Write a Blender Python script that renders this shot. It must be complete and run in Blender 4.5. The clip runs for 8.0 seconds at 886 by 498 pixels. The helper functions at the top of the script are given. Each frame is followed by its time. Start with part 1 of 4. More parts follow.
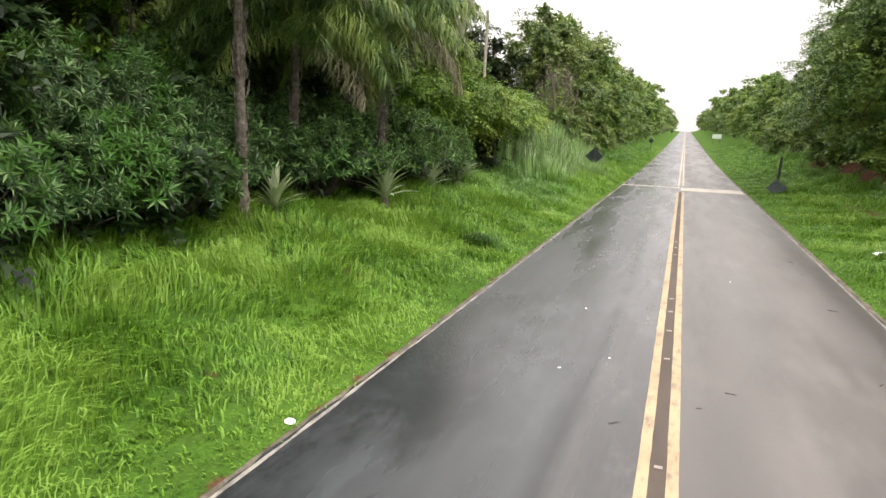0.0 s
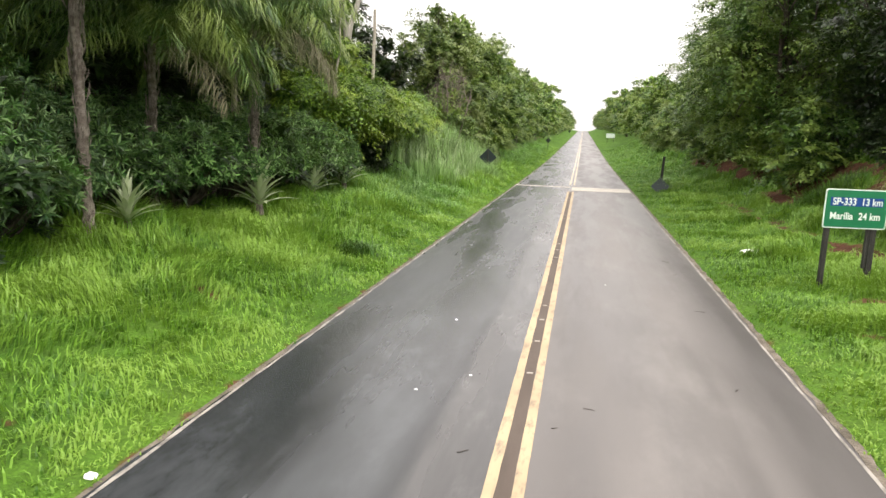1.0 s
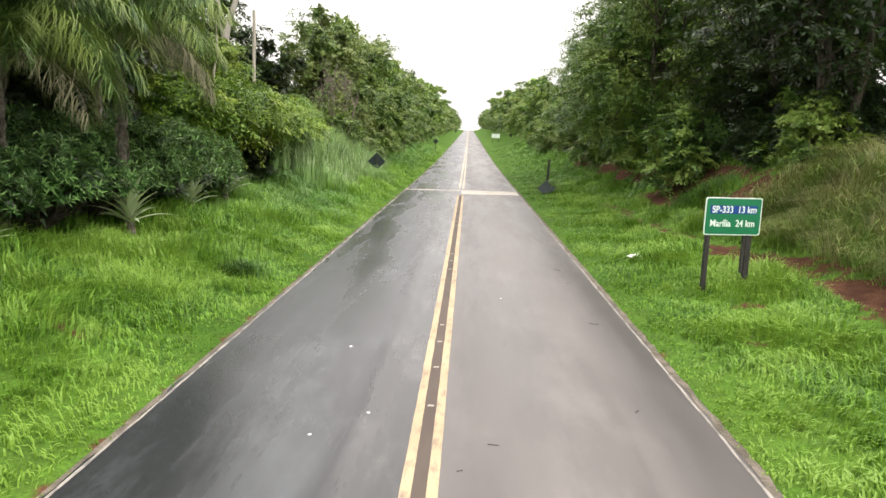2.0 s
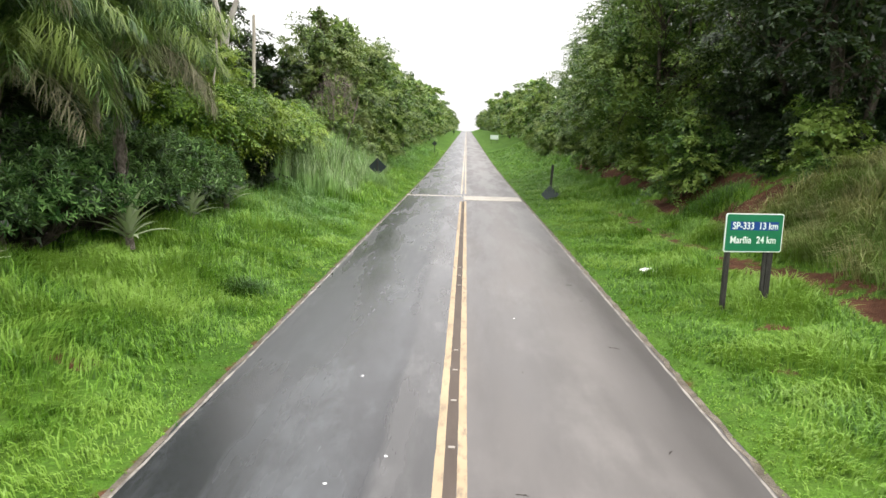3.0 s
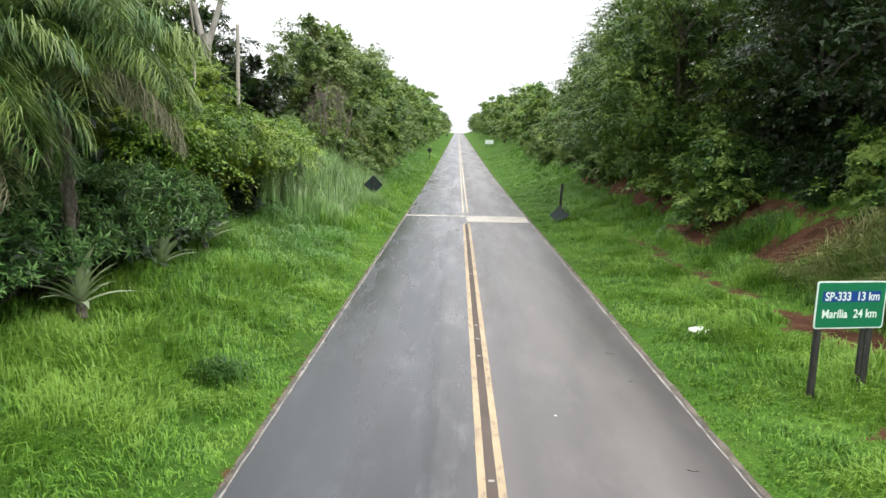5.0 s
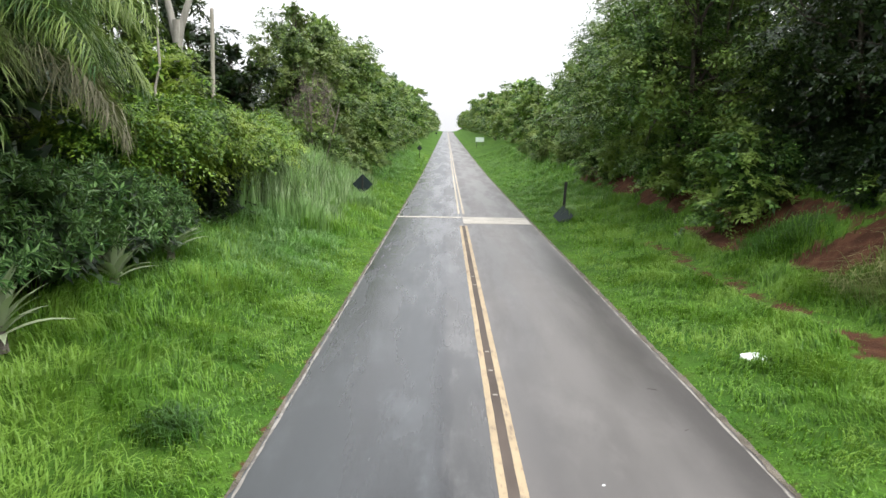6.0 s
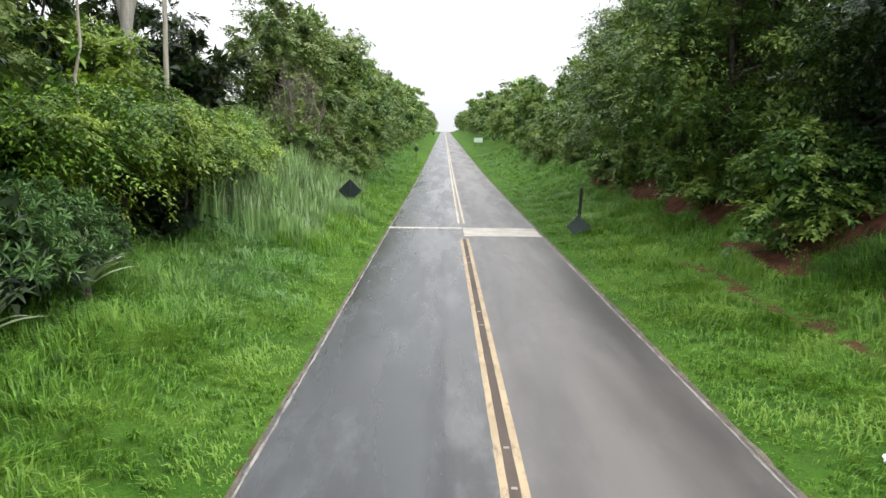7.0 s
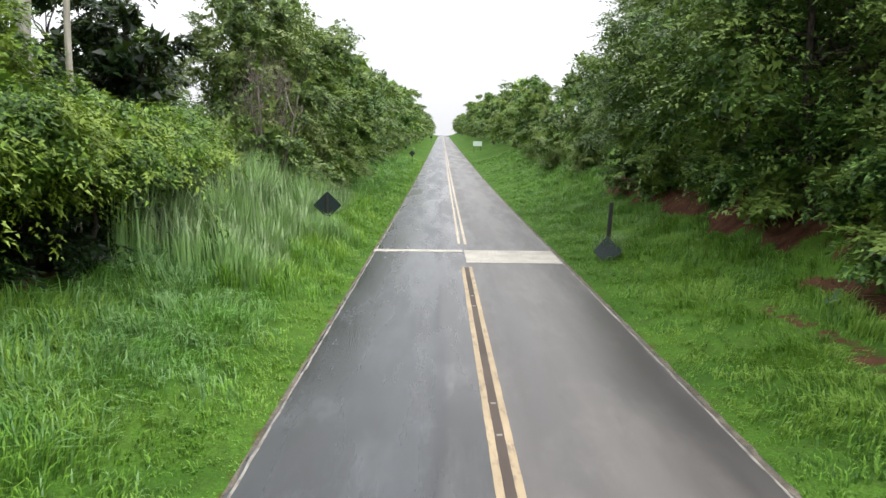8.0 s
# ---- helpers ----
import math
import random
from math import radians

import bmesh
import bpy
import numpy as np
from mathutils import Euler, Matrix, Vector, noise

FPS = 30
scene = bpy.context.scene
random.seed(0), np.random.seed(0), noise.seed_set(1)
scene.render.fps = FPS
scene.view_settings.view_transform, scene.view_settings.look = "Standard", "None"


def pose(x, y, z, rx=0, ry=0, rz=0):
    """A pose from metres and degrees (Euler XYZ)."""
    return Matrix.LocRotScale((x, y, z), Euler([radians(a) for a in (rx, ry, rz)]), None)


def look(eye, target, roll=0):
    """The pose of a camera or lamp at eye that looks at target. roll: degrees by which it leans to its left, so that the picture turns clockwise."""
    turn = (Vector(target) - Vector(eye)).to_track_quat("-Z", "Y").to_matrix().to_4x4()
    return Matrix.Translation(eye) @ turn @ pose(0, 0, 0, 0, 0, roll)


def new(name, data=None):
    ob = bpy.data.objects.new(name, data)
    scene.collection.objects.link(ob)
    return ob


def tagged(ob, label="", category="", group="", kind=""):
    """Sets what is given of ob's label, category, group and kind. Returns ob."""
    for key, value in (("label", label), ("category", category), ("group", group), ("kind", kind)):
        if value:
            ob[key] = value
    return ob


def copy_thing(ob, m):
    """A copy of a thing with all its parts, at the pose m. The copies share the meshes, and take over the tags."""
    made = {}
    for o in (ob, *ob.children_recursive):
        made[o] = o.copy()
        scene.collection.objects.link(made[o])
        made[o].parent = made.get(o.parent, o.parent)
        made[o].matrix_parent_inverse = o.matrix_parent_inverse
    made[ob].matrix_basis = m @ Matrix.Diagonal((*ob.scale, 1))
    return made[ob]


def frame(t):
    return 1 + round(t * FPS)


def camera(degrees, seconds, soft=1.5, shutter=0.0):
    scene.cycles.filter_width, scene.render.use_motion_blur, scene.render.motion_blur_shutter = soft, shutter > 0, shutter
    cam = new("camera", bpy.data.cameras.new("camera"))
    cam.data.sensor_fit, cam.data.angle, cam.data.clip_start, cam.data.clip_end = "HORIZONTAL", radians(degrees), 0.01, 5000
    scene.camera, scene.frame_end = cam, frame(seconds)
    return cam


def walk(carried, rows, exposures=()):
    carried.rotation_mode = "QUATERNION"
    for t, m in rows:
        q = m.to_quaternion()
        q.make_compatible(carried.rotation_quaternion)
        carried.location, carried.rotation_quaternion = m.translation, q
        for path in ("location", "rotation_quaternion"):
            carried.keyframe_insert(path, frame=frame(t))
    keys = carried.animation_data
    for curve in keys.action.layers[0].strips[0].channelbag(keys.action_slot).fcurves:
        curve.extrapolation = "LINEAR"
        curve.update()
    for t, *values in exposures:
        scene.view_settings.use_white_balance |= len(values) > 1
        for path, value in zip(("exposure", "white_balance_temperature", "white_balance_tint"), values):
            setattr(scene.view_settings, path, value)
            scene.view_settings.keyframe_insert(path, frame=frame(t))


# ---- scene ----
cam = camera(64.5, 8.0)
PATH = [
    (0, (-0.081, 0.093, 3.022), (-0.704, 1.963, 2.683), 2.2),
    (0.5, (0.302, 0.63, 2.983), (-0.278, 2.515, 2.651), 2.0),
    (1, (0.452, 0.91, 3.125), (0.081, 2.848, 2.796), 1.9),
    (1.5, (0.414, 1.228, 3.316), (0.339, 3.2, 2.994), 1.8),
    (3, (0.021, 2.027, 3.671), (-0.035, 4.001, 3.351), 1.5),
    (3.5, (-0.193, 2.589, 4.086), (-0.241, 4.563, 3.766), 1.4),
    (4, (-0.386, 3.279, 4.387), (-0.427, 5.253, 4.067), 1.3),
    (4.5, (-0.546, 4.116, 4.504), (-0.581, 6.089, 4.184), 1.2),
    (4.7, (-0.544, 4.485, 4.5), (-0.583, 6.459, 4.185), 1.2),
    (6, (-0.943, 7.759, 4.33), (-0.947, 9.734, 4.01), 1.0),
    (6.5, (-1.0, 9.789, 4.296), (-0.999, 11.764, 3.977), 0.9),
    (7, (-0.971, 12.257, 4.296), (-0.969, 14.231, 3.978), 0.8),
    (7.5, (-0.964, 15.067, 4.299), (-0.959, 17.042, 3.986), 0.8),
    (8, (-0.931, 18.234, 4.264), (-0.924, 20.21, 3.956), 0.7),
]
walk(cam, [(t, look(eye, target, roll)) for t, eye, target, roll in PATH],
     exposures=((0, -0.02, 7000, 16), (1.5, 0.14, 7000, 16), (3.0, 0.06, 6700, 14), (4.5, 0.0, 6450, 13), (6.0, -0.08, 6400, 12), (8.0, -0.14, 6400, 12)))

# ---- world and sun: bright overcast ----
SUN_EL, SUN_AZ = 52.0, 125.0
world = bpy.data.worlds.new("overcast_sky")
scene.world = world
world.use_nodes = True
wn, wl = world.node_tree.nodes, world.node_tree.links
wn.clear()
sky = wn.new("ShaderNodeTexSky")
sky.sky_type = "NISHITA"
sky.sun_disc = False
sky.sun_elevation, sky.sun_rotation = radians(SUN_EL), radians(SUN_AZ)
sky.dust_density = 4.0
cloud = wn.new("ShaderNodeTexNoise")
cloud.inputs["Scale"].default_value = 2.2
cloud.inputs["Detail"].default_value = 5
ramp = wn.new("ShaderNodeValToRGB")
ramp.color_ramp.elements[0].color = (0.86, 0.88, 0.90, 1)
ramp.color_ramp.elements[1].color = (1.10, 1.10, 1.09, 1)
# an overcast sky is three times as bright overhead as at the horizon
height = wn.new("ShaderNodeSeparateXYZ")
wl.new(wn.new("ShaderNodeTexCoord").outputs["Generated"], height.inputs[0])
rise = wn.new("ShaderNodeMapRange")
rise.inputs["From Min"].default_value, rise.inputs["From Max"].default_value = 0.0, 1.0
rise.inputs["To Min"].default_value, rise.inputs["To Max"].default_value = 11.5, 34.0
wl.new(height.outputs["Z"], rise.inputs["Value"])
layer = wn.new("ShaderNodeVectorMath")
layer.operation = "SCALE"
wl.new(ramp.outputs["Color"], layer.inputs[0])
wl.new(rise.outputs["Result"], layer.inputs["Scale"])
mixn = wn.new("ShaderNodeMix")
mixn.data_type = "RGBA"
mixn.inputs[0].default_value = 0.88
back = wn.new("ShaderNodeBackground")
back.inputs["Strength"].default_value = 0.1
wout = wn.new("ShaderNodeOutputWorld")
wl.new(cloud.outputs["Fac"], ramp.inputs["Fac"])
wl.new(sky.outputs["Color"], mixn.inputs[6])
wl.new(layer.outputs["Vector"], mixn.inputs[7])
wl.new(mixn.outputs[2], back.inputs["Color"])
wl.new(back.outputs[0], wout.inputs[0])

sun = new("sun", bpy.data.lights.new("sun", "SUN"))
sun.data.energy, sun.data.angle, sun.data.color = 2.0, radians(25), (1.0, 0.97, 0.92)
sun.matrix_world = look((0, 0, 60), (-math.sin(radians(SUN_AZ)), -math.cos(radians(SUN_AZ)), 60 - math.tan(radians(SUN_EL))))


# ---- materials ----
def shader(name):
    m = bpy.data.materials.new(name)
    m.use_nodes = True
    n = m.node_tree.nodes
    return m, n, m.node_tree.links, n["Principled BSDF"], n["Material Output"]


def mix_rgb(n, l, fac, a, b, blend="MIX"):
    k = n.new("ShaderNodeMix")
    k.data_type, k.blend_type = "RGBA", blend
    for sock, v in ((k.inputs[0], fac), (k.inputs[6], a), (k.inputs[7], b)):
        if isinstance(v, (int, float)):
            sock.default_value = v
        elif isinstance(v, tuple):
            sock.default_value = (*v, 1)
        else:
            l.new(v, sock)
    return k.outputs[2]


def noise_fac(n, l, scale, detail=4, lo=0.35, hi=0.65, stretch=None, rough=0.55):
    """A noise in metres, sharpened between lo and hi."""
    tc = n.new("ShaderNodeNewGeometry").outputs["Position"]
    if stretch:
        mp = n.new("ShaderNodeMapping")
        mp.inputs["Scale"].default_value = stretch
        l.new(tc, mp.inputs["Vector"])
        tc = mp.outputs["Vector"]
    t = n.new("ShaderNodeTexNoise")
    t.inputs["Scale"].default_value, t.inputs["Detail"].default_value, t.inputs["Roughness"].default_value = scale, detail, rough
    l.new(tc, t.inputs["Vector"])
    r = n.new("ShaderNodeMapRange")
    r.interpolation_type = "SMOOTHSTEP"
    r.inputs["From Min"].default_value, r.inputs["From Max"].default_value = lo, hi
    l.new(t.outputs["Fac"], r.inputs["Value"])
    return r.outputs["Result"]


def bump(n, l, p, height, strength, dist):
    b = n.new("ShaderNodeBump")
    b.inputs["Strength"].default_value, b.inputs["Distance"].default_value = strength, dist
    l.new(height, b.inputs["Height"])
    l.new(b.outputs["Normal"], p.inputs["Normal"])


def leaf_mat(name, dark, light, tip=None, translucent=0.3, rough=0.45, patch=0.5, skew=True):
    """Foliage: tint by leaf, by plant and in metre-wide patches; some light passes through."""
    m, n, l, p, out = shader(name)
    isl = n.new("ShaderNodeNewGeometry").outputs["Random Per Island"]
    if skew:
        # most leaves dark, a few catching the eye
        isl, light = mul(n, l, isl, isl), tuple(1.3 * c for c in light)
    col = mix_rgb(n, l, isl, dark, light)
    if tip:
        r = n.new("ShaderNodeMapRange")
        r.inputs["From Min"].default_value, r.inputs["From Max"].default_value = 0.45, 0.75
        l.new(noise_fac(n, l, patch, 3), r.inputs["Value"])
        col = mix_rgb(n, l, r.outputs["Result"], col, tip)
    ob = n.new("ShaderNodeObjectInfo").outputs["Random"]
    hs = n.new("ShaderNodeHueSaturation")
    mr = n.new("ShaderNodeMapRange")
    mr.inputs["To Min"].default_value, mr.inputs["To Max"].default_value = 0.8, 1.2
    l.new(ob, mr.inputs["Value"])
    l.new(mr.outputs["Result"], hs.inputs["Value"])
    l.new(col, hs.inputs["Color"])
    col = hs.outputs["Color"]
    l.new(col, p.inputs["Base Color"])
    p.inputs["Roughness"].default_value = rough
    p.inputs["Specular IOR Level"].default_value = 0.35
    tr = n.new("ShaderNodeBsdfTranslucent")
    l.new(mix_rgb(n, l, 0.5, col, (0.25, 0.4, 0.04)), tr.inputs["Color"])
    mx = n.new("ShaderNodeMixShader")
    mx.inputs[0].default_value = translucent
    l.new(p.outputs[0], mx.inputs[1])
    l.new(tr.outputs[0], mx.inputs[2])
    l.new(mx.outputs[0], out.inputs["Surface"])
    return m


def rough_mat(name, a, b, scale=6.0, rough=0.85, bumpy=0.4, dist=0.02, stretch=None, metal=0.0, fine=None):
    """A two-tone weathered surface with relief."""
    m, n, l, p, out = shader(name)
    f = noise_fac(n, l, scale, 6, 0.3, 0.7, stretch)
    g = noise_fac(n, l, fine or scale * 9, 3, 0.3, 0.7, stretch)
    col = mix_rgb(n, l, f, a, b)
    col = mix_rgb(n, l, mul(n, l, g, 0.35), col, tuple(c * 0.5 for c in a))
    l.new(col, p.inputs["Base Color"])
    p.inputs["Roughness"].default_value, p.inputs["Metallic"].default_value = rough, metal
    bump(n, l, p, g, bumpy, dist)
    return m


def mul(n, l, a, b, op="MULTIPLY"):
    k = n.new("ShaderNodeMath")
    k.operation = op
    for sock, v in ((k.inputs[0], a), (k.inputs[1], b)):
        if isinstance(v, (int, float)):
            sock.default_value = v
        else:
            l.new(v, sock)
    return k.outputs[0]


def asphalt_mat(name, base, worn, dark, sheen, amount=0.5, speck=0.5, tracks=(), gloss=0.3):
    """Asphalt: fine aggregate, long wheel streaks, cloudy dusty patches, smoother where traffic polished it."""
    m, n, l, p, out = shader(name)
    streak = noise_fac(n, l, 1.0, 5, 0.40, 0.62, (0.85, 0.11, 1.0), 0.62)
    cloudy = noise_fac(n, l, 0.8, 7, 0.47, 0.68, (1.0, 0.38, 1.0), 0.68)
    grit = noise_fac(n, l, 90.0, 2, 0.3, 0.7)
    blot = noise_fac(n, l, 0.8, 4, 0.50, 0.68, (1.3, 0.30, 1.0), 0.6)
    speck_f = noise_fac(n, l, 5.5, 3, 0.74, 0.78)
    col = mix_rgb(n, l, streak, base, worn)
    col = mix_rgb(n, l, mul(n, l, cloudy, amount), col, tuple(min(1, c * 1.6) for c in worn))
    if tracks:
        # tyre-worn and oil-dark bands along the lane, by distance from the centre
        xyz = n.new("ShaderNodeSeparateXYZ")
        l.new(n.new("ShaderNodeNewGeometry").outputs["Position"], xyz.inputs[0])
        wob = mul(n, l, xyz.outputs["X"], mul(n, l, mul(n, l, streak, 0.16), -0.08, "ADD"), "ADD")
        pos = n.new("ShaderNodeMapRange")
        pos.inputs["From Min"].default_value, pos.inputs["From Max"].default_value = -4.0, 4.0
        l.new(wob, pos.inputs["Value"])
        cr = n.new("ShaderNodeValToRGB")
        l.new(pos.outputs["Result"], cr.inputs["Fac"])
        els = cr.color_ramp.elements
        els[0].position, els[1].position = (tracks[0][0] + 4) / 8, (tracks[-1][0] + 4) / 8
        for k, (x, v) in enumerate(tracks):
            e = els[0] if k == 0 else els[-1] if k == len(tracks) - 1 else els.new((x + 4) / 8)
            e.color = (*v, 1) if isinstance(v, tuple) else (v, v, v, 1)
        col = mix_rgb(n, l, 1.0, col, cr.outputs["Color"], "MULTIPLY")
    col = mix_rgb(n, l, mul(n, l, blot, 0.38), col, dark)
    col = mix_rgb(n, l, mul(n, l, speck_f, 0.6), col, tuple(c * 0.35 for c in base))
    col = mix_rgb(n, l, mul(n, l, grit, 0.3 * speck), col, tuple(c * 0.45 for c in base))
    l.new(col, p.inputs["Base Color"])
    r = n.new("ShaderNodeMapRange")
    r.inputs["To Min"].default_value, r.inputs["To Max"].default_value = sheen
    l.new(streak, r.inputs["Value"])
    l.new(r.outputs["Result"], p.inputs["Roughness"])
    p.inputs["Specular IOR Level"].default_value = gloss
    bump(n, l, p, grit, 0.10, 0.003)
    return m


def paint_mat(name, colour, under, lo, hi):
    """Road paint, cracked and worn through to the asphalt."""
    m, n, l, p, out = shader(name)
    wear = noise_fac(n, l, 7.0, 6, lo, hi, (1.0, 0.35, 1.0), 0.7)
    soft = noise_fac(n, l, 0.7, 3, 0.3, 0.7)
    col = mix_rgb(n, l, soft, colour, tuple(c * 0.8 for c in colour))
    l.new(mix_rgb(n, l, wear, col, under), p.inputs["Base Color"])
    p.inputs["Roughness"].default_value = 0.65
    bump(n, l, p, wear, 0.2, 0.003)
    return m


def plain_mat(name, colour, rough=0.5, metal=0.0, dirt=0.25, scale=9.0):
    m, n, l, p, out = shader(name)
    f = noise_fac(n, l, scale, 5, 0.4, 0.75)
    l.new(mix_rgb(n, l, mul(n, l, f, dirt), colour, tuple(c * 0.45 + 0.01 for c in colour)), p.inputs["Base Color"])
    p.inputs["Roughness"].default_value, p.inputs["Metallic"].default_value = rough, metal
    return m


def ground_mat():
    """Turf over red earth: the earth shows where the sheet's cover value is low."""
    m, n, l, p, out = shader("turf_and_red_earth")
    cover = n.new("ShaderNodeAttribute")
    cover.attribute_name = "bare"
    big = noise_fac(n, l, 0.35, 4, 0.35, 0.65)
    mid = noise_fac(n, l, 2.2, 6, 0.35, 0.7)
    fine = noise_fac(n, l, 22.0, 4, 0.3, 0.7)
    turf = mix_rgb(n, l, big, (0.055, 0.15, 0.014), (0.11, 0.235, 0.026))
    turf = mix_rgb(n, l, mul(n, l, mid, 0.35), turf, (0.06, 0.085, 0.02))
    turf = mix_rgb(n, l, mul(n, l, fine, 0.5), turf, (0.02, 0.04, 0.008))
    soil = mix_rgb(n, l, mid, (0.060, 0.023, 0.014), (0.145, 0.066, 0.039))
    soil = mix_rgb(n, l, mul(n, l, fine, 0.5), soil, (0.06, 0.03, 0.015))
    edge = mul(n, l, cover.outputs["Fac"], mul(n, l, mul(n, l, mid, 0.5), -0.25, "ADD"), "ADD")
    r = n.new("ShaderNodeMapRange")
    r.inputs["From Min"].default_value, r.inputs["From Max"].default_value = 0.35, 0.6
    l.new(edge, r.inputs["Value"])
    l.new(mix_rgb(n, l, r.outputs["Result"], turf, soil), p.inputs["Base Color"])
    p.inputs["Roughness"].default_value = 0.95
    p.inputs["Specular IOR Level"].default_value = 0.15
    bump(n, l, p, fine, 0.6, 0.04)
    return m


ASPH_L = asphalt_mat("dark_patched_asphalt", (0.034, 0.036, 0.037), (0.062, 0.065, 0.067), (0.020, 0.021, 0.022), (0.18, 0.36), 0.7, 0.6, ((-3.5, (0.82, 0.87, 0.89)), (-2.7, (0.78, 0.84, 0.87)), (-1.9, (0.95, 1.01, 1.04)), (-1.15, (1.10, 1.15, 1.18)), (-0.93, (0.60, 0.62, 0.64)), (-0.80, (1.42, 1.36, 1.30)), (-0.3, (1.5, 1.42, 1.35))), 0.4)
ASPH_R = asphalt_mat("grey_brown_asphalt", (0.112, 0.105, 0.099), (0.146, 0.137, 0.129), (0.080, 0.074, 0.070), (0.34, 0.50), 0.3, 0.5, ((0.1, 0.97), (0.5, 0.82), (1.0, 1.02), (1.7, 1.12), (2.45, 1.0), (2.9, 0.70), (3.5, 0.62)), 0.4)
ASPH_C = asphalt_mat("brown_seam_asphalt", (0.080, 0.062, 0.050), (0.115, 0.092, 0.076), (0.05, 0.04, 0.034), (0.7, 0.8), 0.3)
YELLOW = paint_mat("worn_yellow_road_paint", (0.47, 0.365, 0.225), (0.20, 0.155, 0.115), 0.48, 0.72)
# paler than YELLOW: the far lines' glare is put into the paint colour
PALE_YELLOW = paint_mat("glare_pale_yellow_road_paint", (0.60, 0.52, 0.39), (0.2, 0.18, 0.15), 0.54, 0.76)
WHITE_LINE = paint_mat("worn_white_edge_paint", (0.36, 0.34, 0.30), (0.13, 0.12, 0.105), 0.42, 0.64)
STUD = plain_mat("dusty_white_plastic", (0.32, 0.29, 0.25), 0.6)
CONCRETE = rough_mat("pale_worn_concrete", (0.46, 0.43, 0.37), (0.62, 0.58, 0.51), 1.4, 0.85, 0.3, 0.006)
EDGE_SOIL = rough_mat("gritty_road_margin", (0.10, 0.085, 0.062), (0.22, 0.19, 0.15), 3.0, 0.95, 0.8, 0.02)
GROUND = ground_mat()
GRASS = leaf_mat("verge_grass", (0.026, 0.092, 0.010), (0.205, 0.40, 0.052), (0.20, 0.35, 0.055), 0.28, 0.42, 0.4, False)
GRASS_DEEP = leaf_mat("deep_green_grass", (0.012, 0.052, 0.006), (0.075, 0.20, 0.024), None, 0.2, 0.45, 0.5, False)
# grass farther off: its whitish sheen is put into the blade colour
GRASS_PALE = leaf_mat("pale_sheen_grass", (0.055, 0.155, 0.035), (0.26, 0.43, 0.17), (0.15, 0.33, 0.07), 0.3, 0.4, 0.5, False)
REED = leaf_mat("pale_tall_grass", (0.07, 0.15, 0.045), (0.44, 0.56, 0.31), (0.24, 0.40, 0.14), 0.25, 0.5, 0.6, False)
DRY = leaf_mat("drying_bank_grass", (0.075, 0.095, 0.030), (0.36, 0.34, 0.17), (0.13, 0.20, 0.045), 0.28, 0.6, 0.7, False)
LEAF_R = leaf_mat("glossy_canopy_leaf", (0.014, 0.052, 0.011), (0.155, 0.27, 0.060), (0.19, 0.28, 0.060), 0.16, 0.42, 0.5)
LEAF_L = leaf_mat("mixed_wood_leaf", (0.034, 0.080, 0.018), (0.23, 0.33, 0.085), (0.23, 0.30, 0.09), 0.18, 0.45, 0.4)
# near-black leaf: dark trees, and shade put into inner and background foliage
LEAF_DARK_AND_SHADE = leaf_mat("dark_and_shaded_leaf", (0.005, 0.016, 0.005), (0.026, 0.055, 0.014), None, 0.1, 0.4)
LEAF_FERN = leaf_mat("bright_feathery_leaf", (0.022, 0.078, 0.007), (0.185, 0.32, 0.032), (0.24, 0.345, 0.038), 0.16, 0.45, 0.5)
LEAF_ROS = leaf_mat("grey_green_strap_leaf", (0.018, 0.060, 0.020), (0.145, 0.235, 0.095), (0.06, 0.155, 0.03), 0.14, 0.36, 0.8)
LEAF_UNDER = leaf_mat("deep_green_strap_leaf", (0.016, 0.062, 0.014), (0.17, 0.30, 0.10), None, 0.16, 0.36)
PALM_LEAF = leaf_mat("palm_leaflet", (0.020, 0.066, 0.017), (0.185, 0.285, 0.085), (0.17, 0.235, 0.06), 0.14, 0.38, 0.9, True)
PALM_DRY = leaf_mat("dry_palm_leaflet", (0.11, 0.105, 0.065), (0.29, 0.27, 0.18), None, 0.2, 0.6)
AGAVE_LEAF = leaf_mat("striped_agave_leaf", (0.15, 0.24, 0.11), (0.56, 0.62, 0.42), None, 0.12, 0.4, 0.5, False)
BARK = rough_mat("grey_brown_bark", (0.055, 0.042, 0.032), (0.13, 0.105, 0.085), 4.0, 0.95, 0.8, 0.03, (3, 3, 0.6))
BARK_GREY = rough_mat("dry_grey_stem_bark", (0.16, 0.13, 0.11), (0.30, 0.26, 0.22), 4.0, 0.95, 0.6, 0.02, (3, 3, 0.6))
BARK_PALM = rough_mat("fibrous_palm_bark", (0.20, 0.16, 0.13), (0.50, 0.44, 0.38), 5.0, 0.95, 1.0, 0.04, (2, 2, 1.6))
BARK_PALE = rough_mat("smooth_pale_bark", (0.30, 0.28, 0.24), (0.46, 0.44, 0.39), 2.5, 0.75, 0.3, 0.01, (2, 2, 0.5))
POLE_WOOD = rough_mat("weathered_pole_wood", (0.36, 0.33, 0.27), (0.56, 0.52, 0.45), 3.0, 0.9, 0.5, 0.01, (6, 6, 0.4))
POST_WOOD = rough_mat("dark_tarred_post_wood", (0.016, 0.016, 0.014), (0.05, 0.05, 0.042), 8.0, 0.8, 0.5, 0.008, (4, 4, 0.5))
SIGN_GREEN = plain_mat("green_retroreflective_sheet", (0.008, 0.17, 0.075), 0.35, 0, 0.2, 5)
SIGN_BLUE = plain_mat("blue_retroreflective_sheet", (0.010, 0.06, 0.25), 0.35, 0, 0.15, 5)
